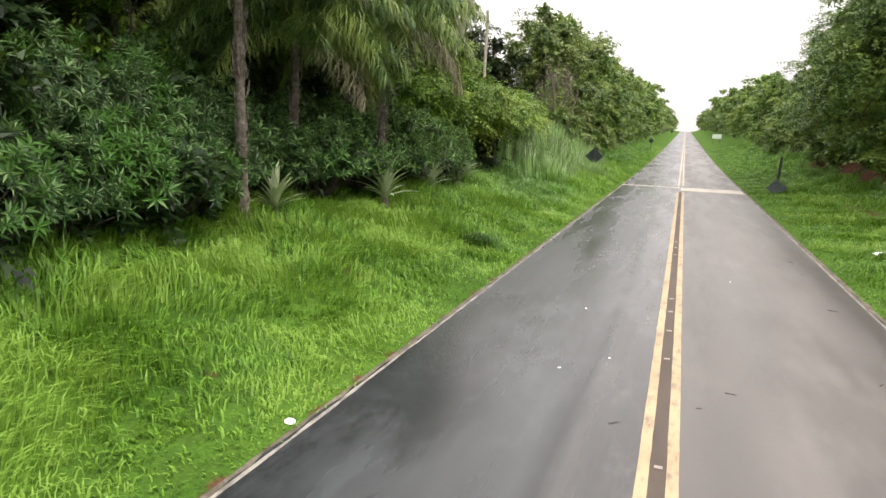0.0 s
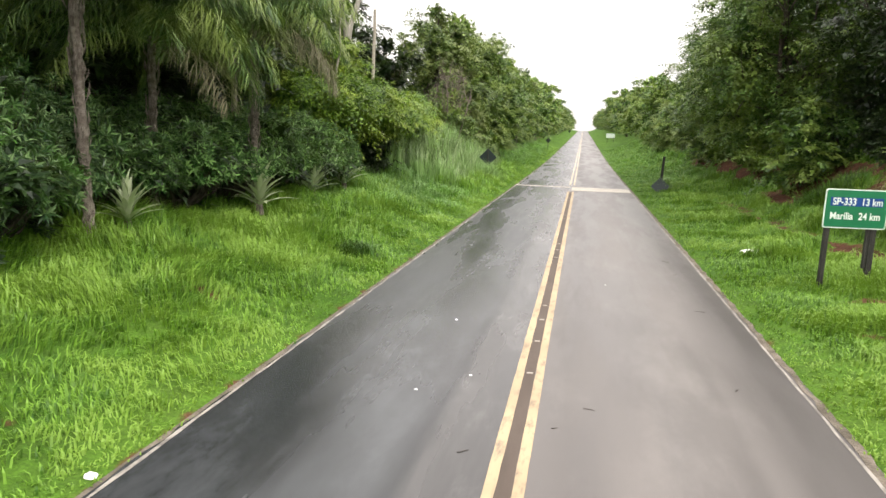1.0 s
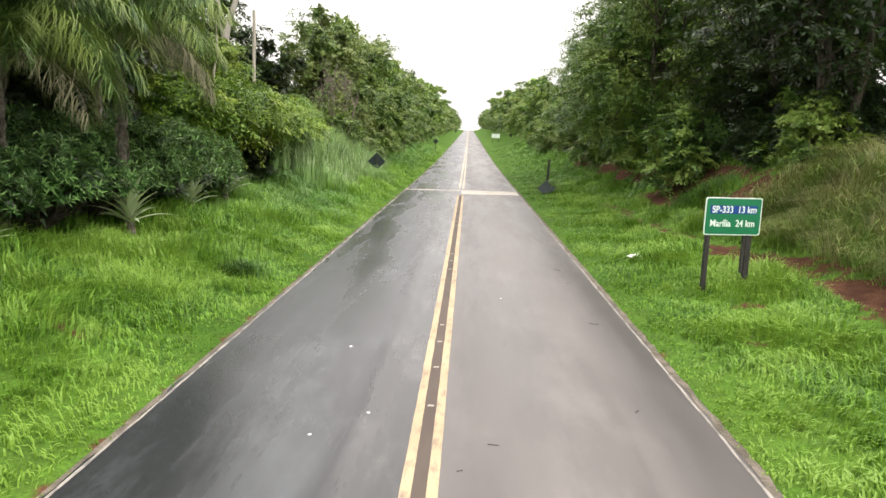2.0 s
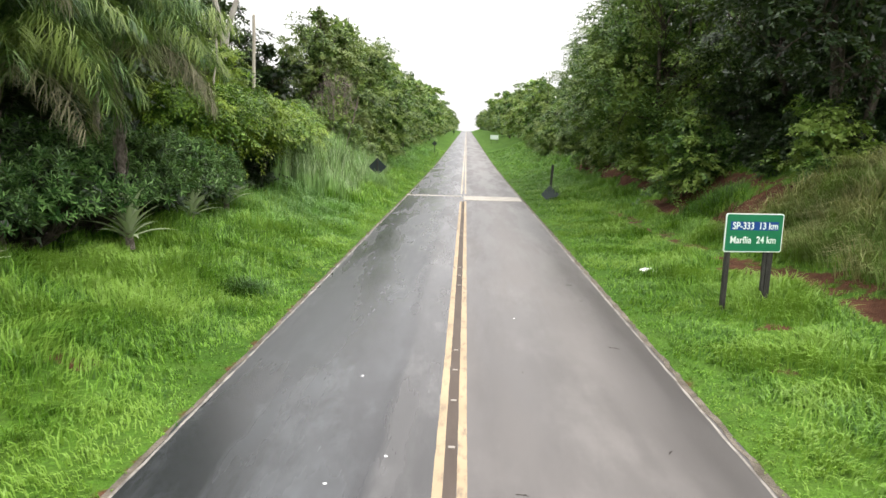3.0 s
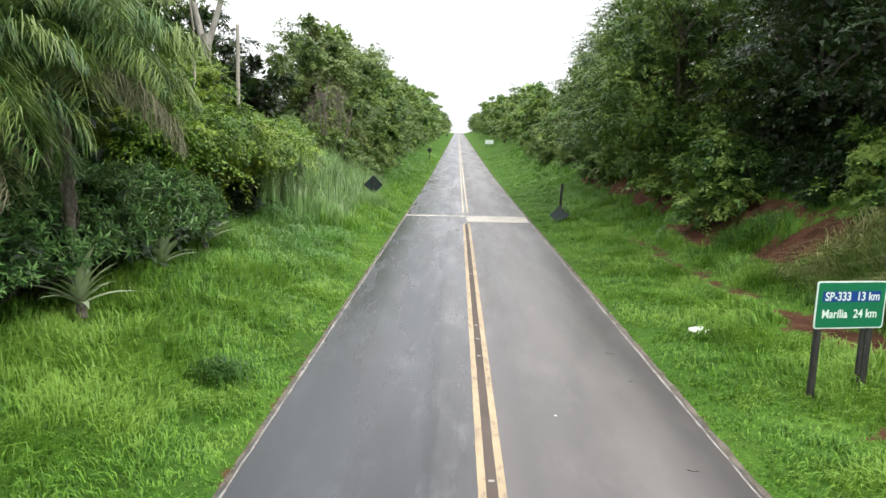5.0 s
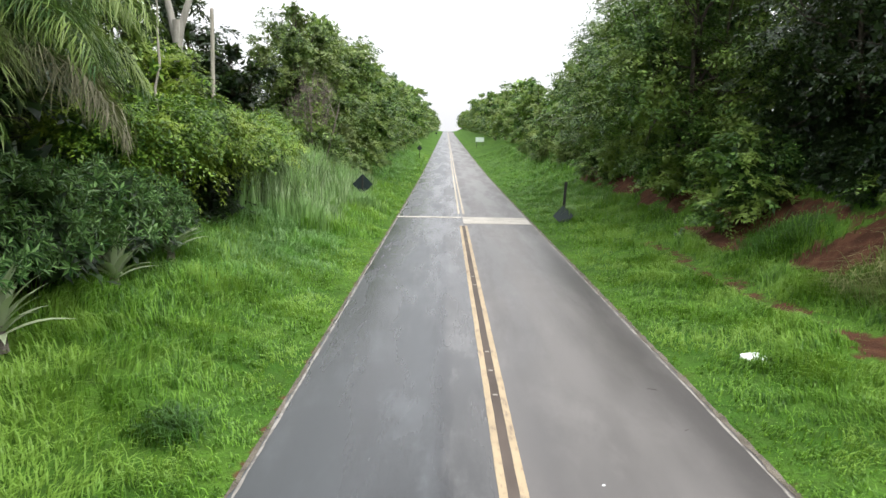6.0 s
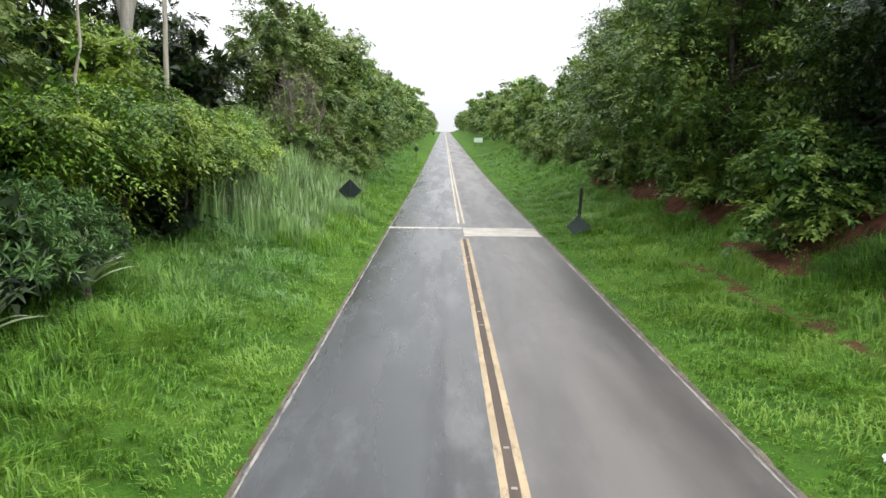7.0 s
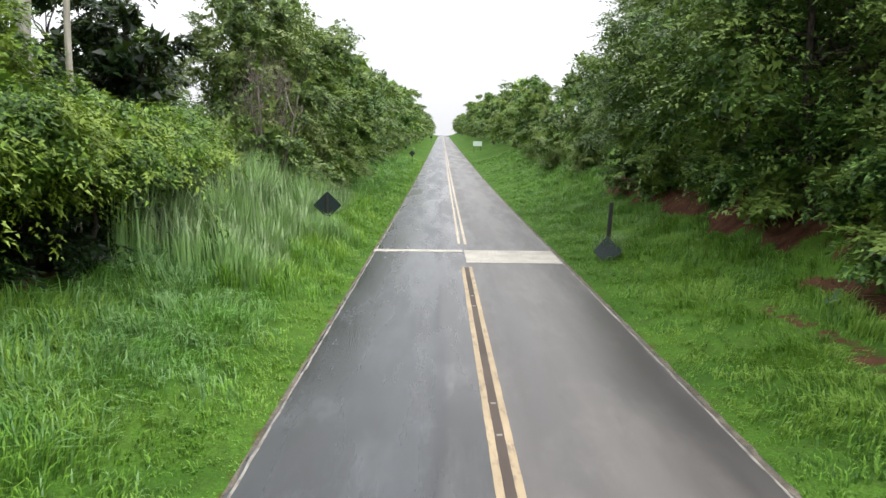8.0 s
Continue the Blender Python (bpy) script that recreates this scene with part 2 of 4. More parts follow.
SIGN_WHITE = plain_mat("white_retroreflective_sheet", (0.72, 0.82, 0.76), 0.4, 0, 0.12, 7)
SIGN_BACK = plain_mat("dark_painted_sign_back", (0.006, 0.020, 0.020), 0.6, 0.0, 0.5, 6)
SIGN_METAL = plain_mat("dull_grey_metal", (0.25, 0.25, 0.25), 0.5, 0.8, 0.3, 8)
LITTER = plain_mat("crumpled_white_plastic", (0.85, 0.87, 0.87), 0.35, 0, 0.1, 14)
TARP = plain_mat("grey_green_plastic_sheet", (0.035, 0.055, 0.055), 0.45, 0, 0.4, 12)


# ---- mesh helpers ----
def mesh_of(name, verts, faces, material, smooth=False):
    verts, faces = np.asarray(verts, dtype=np.float32), np.asarray(faces, dtype=np.int32)
    me = bpy.data.meshes.new(name)
    k = faces.shape[1]
    me.vertices.add(len(verts))
    me.vertices.foreach_set("co", verts.ravel())
    me.loops.add(faces.size)
    me.loops.foreach_set("vertex_index", faces.ravel())
    me.polygons.add(len(faces))
    me.polygons.foreach_set("loop_start", np.arange(0, faces.size, k, dtype=np.int32))
    me.polygons.foreach_set("use_smooth", np.full(len(faces), smooth))
    me.update(calc_edges=True)
    me.validate()
    me.materials.append(material)
    return me


def put(name, me, parent=None, label="", m=None):
    ob = new(name, me)
    if parent:
        ob.parent = parent
    if m is not None:
        ob.matrix_basis = m
    if label:
        ob["label"] = label
    return ob


def part(name, bm, material, parent=None, label="", smooth=False):
    me = bpy.data.meshes.new(name)
    bm.normal_update()
    bm.to_mesh(me)
    bm.free()
    me.materials.append(material)
    if smooth:
        me.polygons.foreach_set("use_smooth", [True] * len(me.polygons))
    return put(name, me, parent, label)


def box_bm(x0, x1, y0, y1, z0, z1, bevel=0.0):
    bm = bmesh.new()
    bmesh.ops.create_cube(bm, size=1)
    for v in bm.verts:
        v.co = Vector(((x0 + x1) / 2 + v.co.x * (x1 - x0), (y0 + y1) / 2 + v.co.y * (y1 - y0), (z0 + z1) / 2 + v.co.z * (z1 - z0)))
    if bevel:
        bmesh.ops.bevel(bm, geom=bm.edges[:], offset=bevel, segments=2, affect="EDGES", profile=0.5)
    return bm


def norm(a):
    return a / np.maximum(np.linalg.norm(a, axis=-1, keepdims=True), 1e-9)


def leaves(P, A, U, L, W, fold=0.18, sag=0.12):
    """Folded lance-shaped leaves: base, two shoulders, tip."""
    A = norm(A)
    S = norm(np.cross(A, U))
    N = np.cross(S, A)
    L, W = np.reshape(L, (-1, 1)) * np.ones((len(P), 1)), np.reshape(W, (-1, 1)) * np.ones((len(P), 1))
    mid = P + A * L * 0.45 + N * W * fold
    V = np.stack([P, mid + S * W / 2, P + A * L - N * L * sag, mid - S * W / 2], axis=1).reshape(-1, 3)
    i = np.arange(len(P))[:, None] * 4
    F = np.concatenate([i + [0, 1, 2], i + [0, 2, 3]], axis=1).reshape(-1, 3)
    return V, F


def leaflets(P, A, U, L, W):
    """Small plain leaflets, a triangle each, for crowns."""
    A = norm(A)
    S = norm(np.cross(A, U))
    L, W = np.reshape(L, (-1, 1)) * np.ones((len(P), 1)), np.reshape(W, (-1, 1)) * np.ones((len(P), 1))
    V = np.stack([P + A * L * 0.12 + S * W * 0.56, P + A * L, P + A * L * 0.22 - S * W * 0.56], axis=1).reshape(-1, 3)
    return V, np.arange(len(P) * 3).reshape(-1, 3)


def tube(points, radii, sides=7, wob=0.0, rng=None):
    """A tapered round limb along points."""
    pts = np.asarray(points, float)
    d = norm(np.gradient(pts, axis=0))
    side = norm(np.cross(d, np.array([0.31, 0.95, 0.05])))
    up = np.cross(d, side)
    a = np.linspace(0, 2 * np.pi, sides, endpoint=False)
    r = np.asarray(radii, float)[:, None] * (1 + (rng.uniform(-wob, wob, (len(pts), sides)) if rng is not None else 0))
    V = pts[:, None] + side[:, None] * (np.cos(a) * r)[..., None] + up[:, None] * (np.sin(a) * r)[..., None]
    k = len(pts)
    F = [(i * sides + j, i * sides + (j + 1) % sides, (i + 1) * sides + (j + 1) % sides, (i + 1) * sides + j) for i in range(k - 1) for j in range(sides)]
    return V.reshape(-1, 3), np.array(F)


def merge(pieces):
    V, F, o = [], [], 0
    for v, f in pieces:
        V.append(v)
        F.append(f + o)
        o += len(v)
    return np.concatenate(V), np.concatenate(F)


def wander(rng, a, b, n, amount):
    t = np.linspace(0, 1, n)[:, None]
    p = np.asarray(a) * (1 - t) + np.asarray(b) * t
    p[1:-1] += rng.normal(0, amount, (n - 2, 3))
    return p


# ---- lie of the land ----
ROAD_X0, ROAD_X1, SEAM = -3.56, 3.52, -0.04


def grade(y):
    """Height of the road along its length: level, then a long climb to a crest."""
    y = np.asarray(y, float)
    s, r0, r1, c0, c1 = 0.0152, 48.0, 110.0, 540.0, 720.0
    z = np.where(y < r0, 0, np.where(y < r1, 0.5 * s / (r1 - r0) * np.clip(y - r0, 0, None) ** 2, 0.5 * s * (r1 - r0) + s * (np.minimum(y, c0) - r1)))
    q = np.clip(y - c0, 0, c1 - c0)
    z = z + s * q - 0.5 * (s + 0.03) / (c1 - c0) * q ** 2 - 0.03 * np.clip(y - c1, 0, 200)
    return z


def wave(x, y):
    return (np.sin(x * 1.31 + 0.7 * np.sin(y * 0.53)) * np.cos(y * 0.87 + 1.1 * np.sin(x * 0.41)) + 0.6 * np.sin(x * 2.9 + y * 2.1 + 1.3) * np.sin(y * 1.7 - x * 1.2))


def land(x, y):
    x, y = np.asarray(x, float), np.asarray(y, float)
    left = np.interp(-x, [3.5, 4.0, 5.0, 7.0, 8.5, 10.0, 14.0, 30.0], [0.0, 0.06, 0.17, 0.46, 0.76, 1.0, 1.4, 1.8])
    bank = np.interp(x, [3.4, 4.0, 5.5, 7.4, 8.4, 9.2, 10.6, 11.6, 13.0, 30.0], [0.0, 0.06, 0.22, 0.42, 0.62, 0.95, 2.2, 2.85, 3.15, 3.0])
    gentle = np.interp(x, [3.4, 4.0, 5.5, 8.0, 10.0, 13.0, 30.0], [0.0, 0.06, 0.25, 0.9, 1.9, 2.5, 3.0])
    k = np.clip((y - 58) / 12, 0, 1)
    right = bank * (1 - k) + gentle * k
    z = np.where(x < 0, left, right) + 0.035 * wave(x, y) * np.clip((np.abs(x) - 3.7) / 1.5, 0, 1)
    z = np.where(np.abs(x) < 3.48, -0.09, z)
    return grade(y) + z


def bare(x, y):
    """How bare the earth is: the cut bank, a worn path, scuffed spots on the verge, the road's margin."""
    w = wave(x * 1.7, y * 1.3)
    wall = np.clip((x - 9.25 + 0.25 * w) / 0.35, 0, 1) * np.clip((11.3 - x) / 0.5, 0, 1) * np.clip((y - 23.8 + 0.8 * w - 0.5 * (x - 10)) / 1.2, 0, 1) * np.clip((66 - y) / 5, 0, 1)
    slip = np.clip(1.25 - np.hypot((x - 8.8 + 0.2 * w) / 0.55, (y - 33.3) / 3.9) ** 2, 0, 1) + np.clip(1.2 - np.hypot((x - 9.3 + 0.2 * w) / 0.6, (y - 26.6) / 1.5) ** 2, 0, 1)
    turfed = np.clip(1.2 - np.hypot((x - 9.5) / 0.8, (y - 29.4) / 1.6) ** 2, 0, 1) + 0.8 * np.clip(wave(x * 0.9 + 2, y * 0.8) - 0.25, 0, 1)
    cut = np.clip((wall + slip) * (0.9 + 0.12 * w), 0, 1) * (1 - np.clip(turfed, 0, 1))
    cut_low = (0.6 + 0.35 * w) * np.clip(1 - np.abs((x - 8.4 - 0.3 * w) / 0.8) ** 2, 0, 1) * np.clip((y - 12.5) / 1, 0, 1) * np.clip((21 - y) / 2, 0, 1)
    trail = np.interp(y, [13, 16, 19, 22.4, 25.4, 32, 40], [8.1, 8.0, 7.75, 7.45, 7.1, 6.95, 6.9])
    path = np.clip(1.2 - np.abs((x - trail + 0.1 * np.sin(y * 1.3)) / 0.5), 0, 1) * np.clip((y - 13) / 2, 0, 1) * np.clip((37 - y) / 6, 0, 1) * (0.72 + 0.36 * w)
    spots = 0.66 * sum(np.clip(1.35 - np.hypot((x - a) / (r * 1.4), (y - b) / r), 0, 1) for a, b, r in ((5.9, 14.9, 0.45), (5.1, 12.6, 0.3), (6.9, 20.5, 0.4), (-5.6, 11.6, 0.35), (-4.9, 6.4, 0.2), (8.0, 13.5, 0.7)))
    edge = np.clip(1 - (np.abs(x) - 3.5) / 0.22, 0, 1) * 0.5
    under = np.clip((-x - 9.0) / 1.2, 0, 1) * 0.6
    return np.clip(cut + cut_low + path + spots + edge + under, 0, 1)


def axis_steps(*spans):
    return np.unique(np.concatenate([np.arange(a, b, s) for a, b, s in spans]))


xs = axis_steps((-900, -60, 120), (-60, -16, 4), (-16, -3.5, 0.3), (-3.5, 3.4, 3.45), (3.4, 14, 0.25), (14, 60, 4), (60, 901, 120))
ys = axis_steps((-120, -4, 8), (-4, 64, 0.35), (64, 160, 2), (160, 800, 20), (800, 3001, 200))
gx, gy = np.meshgrid(xs, ys)
gi = np.arange(gx.size).reshape(gx.shape)
gme = mesh_of("ground", np.stack([gx, gy, land(gx, gy)], -1).reshape(-1, 3), np.stack([gi[:-1, :-1], gi[:-1, 1:], gi[1:, 1:], gi[1:, :-1]], -1).reshape(-1, 4), GROUND, True)
att = gme.attributes.new("bare", "FLOAT", "POINT")
att.data.foreach_set("value", bare(gx, gy).astype(np.float32).ravel())
ground = tagged(put("ground", gme), "grassy verges over red earth rising into banks", "ground", kind="structure")


def strip(name, x0, x1, y0, y1, lift, material, label, parent=None, step=4.0, wob=0.0, thick=0.0):
    """A ribbon that lies along the road."""
    y = np.arange(y0, y1 + 0.01, step) if y1 - y0 > step else np.array([y0, y1])
    rng = np.random.default_rng(len(name) + 100 + int(y0))
    e0, e1 = x0 + rng.uniform(-wob, wob, len(y)), x1 + rng.uniform(-wob, wob, len(y))
    z = grade(y) + lift
    V = np.stack([np.stack([e0, y, z], -1), np.stack([e1, y, z], -1), np.stack([e0, y, z - thick], -1), np.stack([e1, y, z - thick], -1)], 1).reshape(-1, 3)
    i = np.arange(len(y) - 1)[:, None] * 4
    F = [i + [0, 1, 5, 4]]
    if thick:
        F += [i + [2, 0, 4, 6], i + [1, 3, 7, 5]]
        F.append(np.array([[2, 3, 1, 0]]))
        e = (len(y) - 1) * 4
        F.append(np.array([[e, e + 1, e + 3, e + 2]]))
    ob = put(name, mesh_of(name, V, np.concatenate(F), material), parent)
    if label:
        ob["label"] = label
    return ob


lane_l = tagged(strip("road_lane", ROAD_X0, SEAM, -30, 760, 0.0, ASPH_L, "", None, 0.5, 0.0, 0.12), "dark patched asphalt lane with pale wheel streaks", "road", kind="structure")
lane_r = tagged(strip("road_lane", SEAM, ROAD_X1, -30, 760, 0.0, ASPH_R, "", None, 0.5, 0.0, 0.12), "dusty grey-brown asphalt lane with faint stains", "road", kind="structure")
for x0, x1 in ((-3.45, -3.41), (3.365, 3.405)):
    tagged(strip("edge_line", x0, x1, -30, 560, 0.005, WHITE_LINE, "", None, 0.35, 0.012), "thin worn white edge line on asphalt", "road marking", "edge lines", "structure")
for x0, x1 in ((-3.58, -3.475), (3.43, 3.52)):
    tagged(strip("road_margin", x0, x1, -30, 300, 0.004, EDGE_SOIL, "", None, 0.3, 0.035, 0.1), "gritty brown margin of earth and gravel beside asphalt", "road margin", "road margins", "structure")
for x in (-0.17, 0.09):
    for y0, y1 in ((-30, 41.8), (46.9, 560)):
        tagged(strip("centre_line", x - 0.055, x + 0.055, y0, y1, 0.006, YELLOW if y0 < 0 else PALE_YELLOW, "", None, 0.3, 0.004), "worn yellow line of a double centre marking", "road marking", "double centre line", "structure")
tagged(strip("centre_seam", -0.112, 0.032, -30, 41.8, 0.0035, ASPH_C, "", None, 0.4, 0.004), "brown asphalt seam between the yellow lines", "road seam", kind="structure")
tagged(strip("concrete_band", -0.02, 3.36, 42.5, 45.7, 0.012, CONCRETE, "", None, 0.7, 0.03, 0.1), "pale worn concrete band set across the road", "road slab", "bands across the road", "structure")
tagged(strip("concrete_band", -3.5, -0.08, 44.85, 45.7, 0.012, CONCRETE, "", None, 0.5, 0.02, 0.1), "narrow pale concrete band set across the road", "road slab", "bands across the road", "structure")
for y in (6.5, 9.9, 11.4, 12.7, 13.74, 19.1, 20.35, 21.5, 27.95, 29.2, 36.0, 37.2):
    tagged(part("road_stud", box_bm(-0.08, 0.0, y - 0.03, y + 0.03, 0.003, 0.016, 0.005), STUD), "small dusty white road stud between yellow lines", "road stud", "road studs")


# ---- plants ----
def lobes_for(rng, n, R, zb, zt):
    """Uneven lobes that make up a crown."""
    out = []
    for i in range(n):
        u = (i + 0.5) / n
        z = zb + (zt - zb) * (0.14 + 0.76 * u) + rng.normal(0, 0.03 * (zt - zb))
        a = i * 2.4 + rng.normal(0, 0.5)
        reach = R * (0.62 * math.sin(math.pi * min(0.95, 0.25 + 0.65 * u)) * rng.uniform(0.6, 1.05))
        r = R * rng.uniform(0.32, 0.52) * (1.0 if u < 0.75 else 0.75)
        out.append((np.array([reach * math.cos(a), reach * math.sin(a), z]), r))
    return out


def crown_leaves(rng, lobes, clumps, per, L, W, spray, flat=0.35, droop=0.25, bough=15):
    """Leafy sprays gathered into flattened boughs over the lobes, with gaps of shade between, and broad leaves filling the inside."""
    C = np.array([c for c, r in lobes])
    R = np.array([r for c, r in lobes])
    nb = max(8, clumps // bough)
    kb = rng.choice(len(lobes), nb, p=R ** 2 / (R ** 2).sum())
    db = norm(rng.normal(0, 1, (nb, 3)) + np.array([0, 0, 0.12]))
    rad = R[kb] * (rng.uniform(0.15, 1, nb) ** 0.33) * (1 + 0.25 * np.sin(db[:, 0] * 5 + kb) * np.cos(db[:, 1] * 4 + 2 * kb) + rng.normal(0, 0.13, nb))
    rad = np.minimum(rad, 1.22 * R[kb])
    cb = C[kb] + db * rad[:, None] * np.array([1, 1, 0.9])
    size_b = spray * rng.uniform(0.65, 1.35, nb)
    i = rng.integers(0, nb, clumps)
    off = rng.normal(0, 1, (clumps, 3)) * np.array([0.50, 0.50, 0.13]) * size_b[i][:, None]
    off[:, 2] -= 0.42 * (off[:, 0] ** 2 + off[:, 1] ** 2) / size_b[i]
    c = cb[i] + off
    d = norm(db[i] * np.array([1, 1, 0.3]) + off * 0.9 / size_b[i][:, None])
    out = norm(d * np.array([1, 1, 0.4]) + rng.normal(0, 0.3, (clumps, 3)) - np.array([0, 0, droop]))
    size = spray * 0.75 * rng.uniform(0.6, 1.3, (clumps, 1, 1))
    # each spray is a twig with leaflets to both sides, held flat and hanging at its end
    t = (np.arange(per)[None, :, None] + rng.uniform(0, 1, (clumps, per, 1))) / per
    hand = np.where(np.arange(per) % 2, 1.0, -1.0)[None, :, None]
    across = norm(np.cross(out, np.array([0, 0, 1.0])) + rng.normal(0, 0.25, (clumps, 3)) * np.array([1, 1, 0.6]))
    P = c[:, None] + out[:, None] * t * size - np.array([0, 0, 0.28]) * t ** 2 * size + rng.normal(0, 1, (clumps, per, 3)) * np.array([1, 1, flat]) * size * 0.13
    A = out[:, None] * (0.25 + 0.7 * t) + across[:, None] * hand * (1.0 - 0.5 * t) + rng.normal(0, 0.28, (clumps, per, 3)) - np.array([0, 0, droop * 0.6])
    U = np.array([0, 0, 1.0]) + out[:, None] * 0.35 + rng.normal(0, 0.22, (clumps, per, 3))
    P, A, U = P.reshape(-1, 3), A.reshape(-1, 3), U.reshape(-1, 3)
    k = rng.uniform(0.7, 1.25, len(P))
    # close inner leaves keep the heart of the crown in shade
    ni = clumps * 2
    ki = rng.choice(len(lobes), ni, p=R ** 2 / (R ** 2).sum())
    Pi = C[ki] + norm(rng.normal(0, 1, (ni, 3))) * (R[ki] * rng.uniform(0.05, 0.55, ni))[:, None]
    return merge([leaflets(P, A, U, L * k, W * k), leaflets(Pi, rng.normal(0, 1, (ni, 3)), rng.normal(0, 1, (ni, 3)), L * 1.7, W * 2.2)])


def tree(seed, R, zb, zt, leaf, bark, n_lobes=9, clumps=700, per=16, L=0.16, W=0.075, spray=0.6, stems=1, trunk_r=0.18, lean=0.1, flat=0.35, droop=0.25, bare_twigs=0, twigs=4,
         label="", name="tree", group="roadside trees", category="tree"):
    rng = np.random.default_rng(seed)
    lobes = lobes_for(rng, n_lobes, R, zb, zt)
    e = tagged(new(name), label, category, group)
    wood = []
    tops = []
    for s in range(stems):
        a = rng.uniform(0, 6.28)
        base = np.array([0.25 * (stems > 1) * math.cos(a), 0.25 * (stems > 1) * math.sin(a), -0.25])
        top = np.array([lean * R * math.cos(a) * (1 + stems * 0.4), lean * R * math.sin(a) * (1 + stems * 0.4), zb + (zt - zb) * 0.55])
        p = wander(rng, base, top, 7, 0.06 * R * 0.5)
        rr = trunk_r / math.sqrt(stems) * np.array([1.25, 1.0, 0.93, 0.85, 0.75, 0.62, 0.45])
        wood.append(tube(p, rr, 8, 0.08, rng))
        tops.append(p)
    for i, (c, r) in enumerate(lobes):
        p = tops[i % stems]
        start = p[min(5, 2 + int(4 * i / len(lobes)))]
        limb = wander(rng, start, c, 5, 0.08 * R * 0.6)
        wood.append(tube(limb, trunk_r / math.sqrt(stems) * np.array([0.5, 0.4, 0.3, 0.2, 0.1]), 6))
        for q in range(twigs):
            dd = norm(rng.normal(0, 1, 3) + np.array([0, 0, 0.4])) * r * 0.9
            wood.append(tube(wander(rng, limb[3], c + dd, 4, 0.06 * r), trunk_r * np.array([0.17, 0.12, 0.08, 0.03]), 4))
    for q in range(bare_twigs):
        c, r = lobes[rng.integers(len(lobes))]
        dd = norm(rng.normal(0, 0.6, 3) + np.array([0, 0, 0.8])) * r * 1.35
        wood.append(tube(wander(rng, c * np.array([0.7, 0.7, 0.8]), c + dd, 5, 0.12), 0.03 * np.array([1, 0.8, 0.6, 0.4, 0.15]), 4))
    V, F = merge(wood)
    put("trunk", mesh_of("trunk", V, F, bark, True), e)
    V, F = crown_leaves(rng, lobes, clumps, int(per * 1.35), L * 0.95, W * 0.95, spray, flat, droop)
    put("crown", mesh_of("crown", V, F, leaf), e)
    return e


def rosette_shrub(seed, R, H, count, leaf, label, per=13, L=0.20, W=0.036):
    """A shrub whose twigs each end in a whorl of strap leaves."""
    rng = np.random.default_rng(seed)
    e = tagged(new("shrub"), label, "shrub", "shrubs along the wood's edge")
    d = norm(rng.normal(0, 1, (count, 3)) * np.array([1, 1, 0.9]))
    d[:, 2] = np.abs(d[:, 2]) * 1.0 - 0.25
    lump = 1 + 0.2 * np.sin(d[:, 0] * 6 + seed) * np.cos(d[:, 1] * 5)
    c = d * (np.array([R, R, H * 0.56]) * (rng.uniform(0.3, 1.08, count) ** 0.36 * lump)[:, None]) + np.array([0, 0, H * 0.42])
    c[:, 2] = np.maximum(c[:, 2], 0.12)
    ax = norm(d * np.array([1, 1, 0.5]) + np.array([0, 0, 0.55]) + rng.normal(0, 0.25, (count, 3)))
    wood = []
    for i in range(0, count, max(1, count // 70)):
        root = np.array([c[i, 0] * 0.15, c[i, 1] * 0.15, 0])
        wood.append(tube(wander(rng, root, c[i], 4, 0.07), [0.03, 0.022, 0.015, 0.007], 4))
    V, F = merge(wood)
    put("stem", mesh_of("stem", V, F, BARK, True), e)
    # inner leaves: the shade between the whorls is put into their colour
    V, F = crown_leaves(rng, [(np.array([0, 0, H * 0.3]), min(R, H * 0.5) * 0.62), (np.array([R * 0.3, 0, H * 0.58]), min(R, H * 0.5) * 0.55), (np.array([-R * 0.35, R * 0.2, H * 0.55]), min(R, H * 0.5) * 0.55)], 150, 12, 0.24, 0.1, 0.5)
    put("inner_foliage", mesh_of("inner_foliage", V, F, LEAF_DARK_AND_SHADE), e, "inner leaves with shade put into their dark colour")
    s1 = norm(np.cross(ax, np.array([0.2, 0.9, 0.1])))
    s2 = np.cross(ax, s1)
    a = np.arange(per) * 2.399 + rng.uniform(0, 6, (count, 1))
    rise = np.linspace(1.1, 0.05, per)[None] + rng.normal(0, 0.15, (count, per))
    A = s1[:, None] * np.cos(a)[..., None] + s2[:, None] * np.sin(a)[..., None] + ax[:, None] * rise[..., None]
    P = c[:, None] + ax[:, None] * np.linspace(0.05, -0.05, per)[None, :, None] + np.zeros((count, per, 3))
    U = np.broadcast_to(ax[:, None], A.shape)
    s = (rng.uniform(0.7, 1.2, (count, 1)) * rng.uniform(0.85, 1.1, (count, per))).ravel()
    V, F = leaves(P.reshape(-1, 3), A.reshape(-1, 3), U.reshape(-1, 3), L * s, W * s, 0.2, 0.15)
    put("foliage", mesh_of("foliage", V, F, leaf), e)
    return e


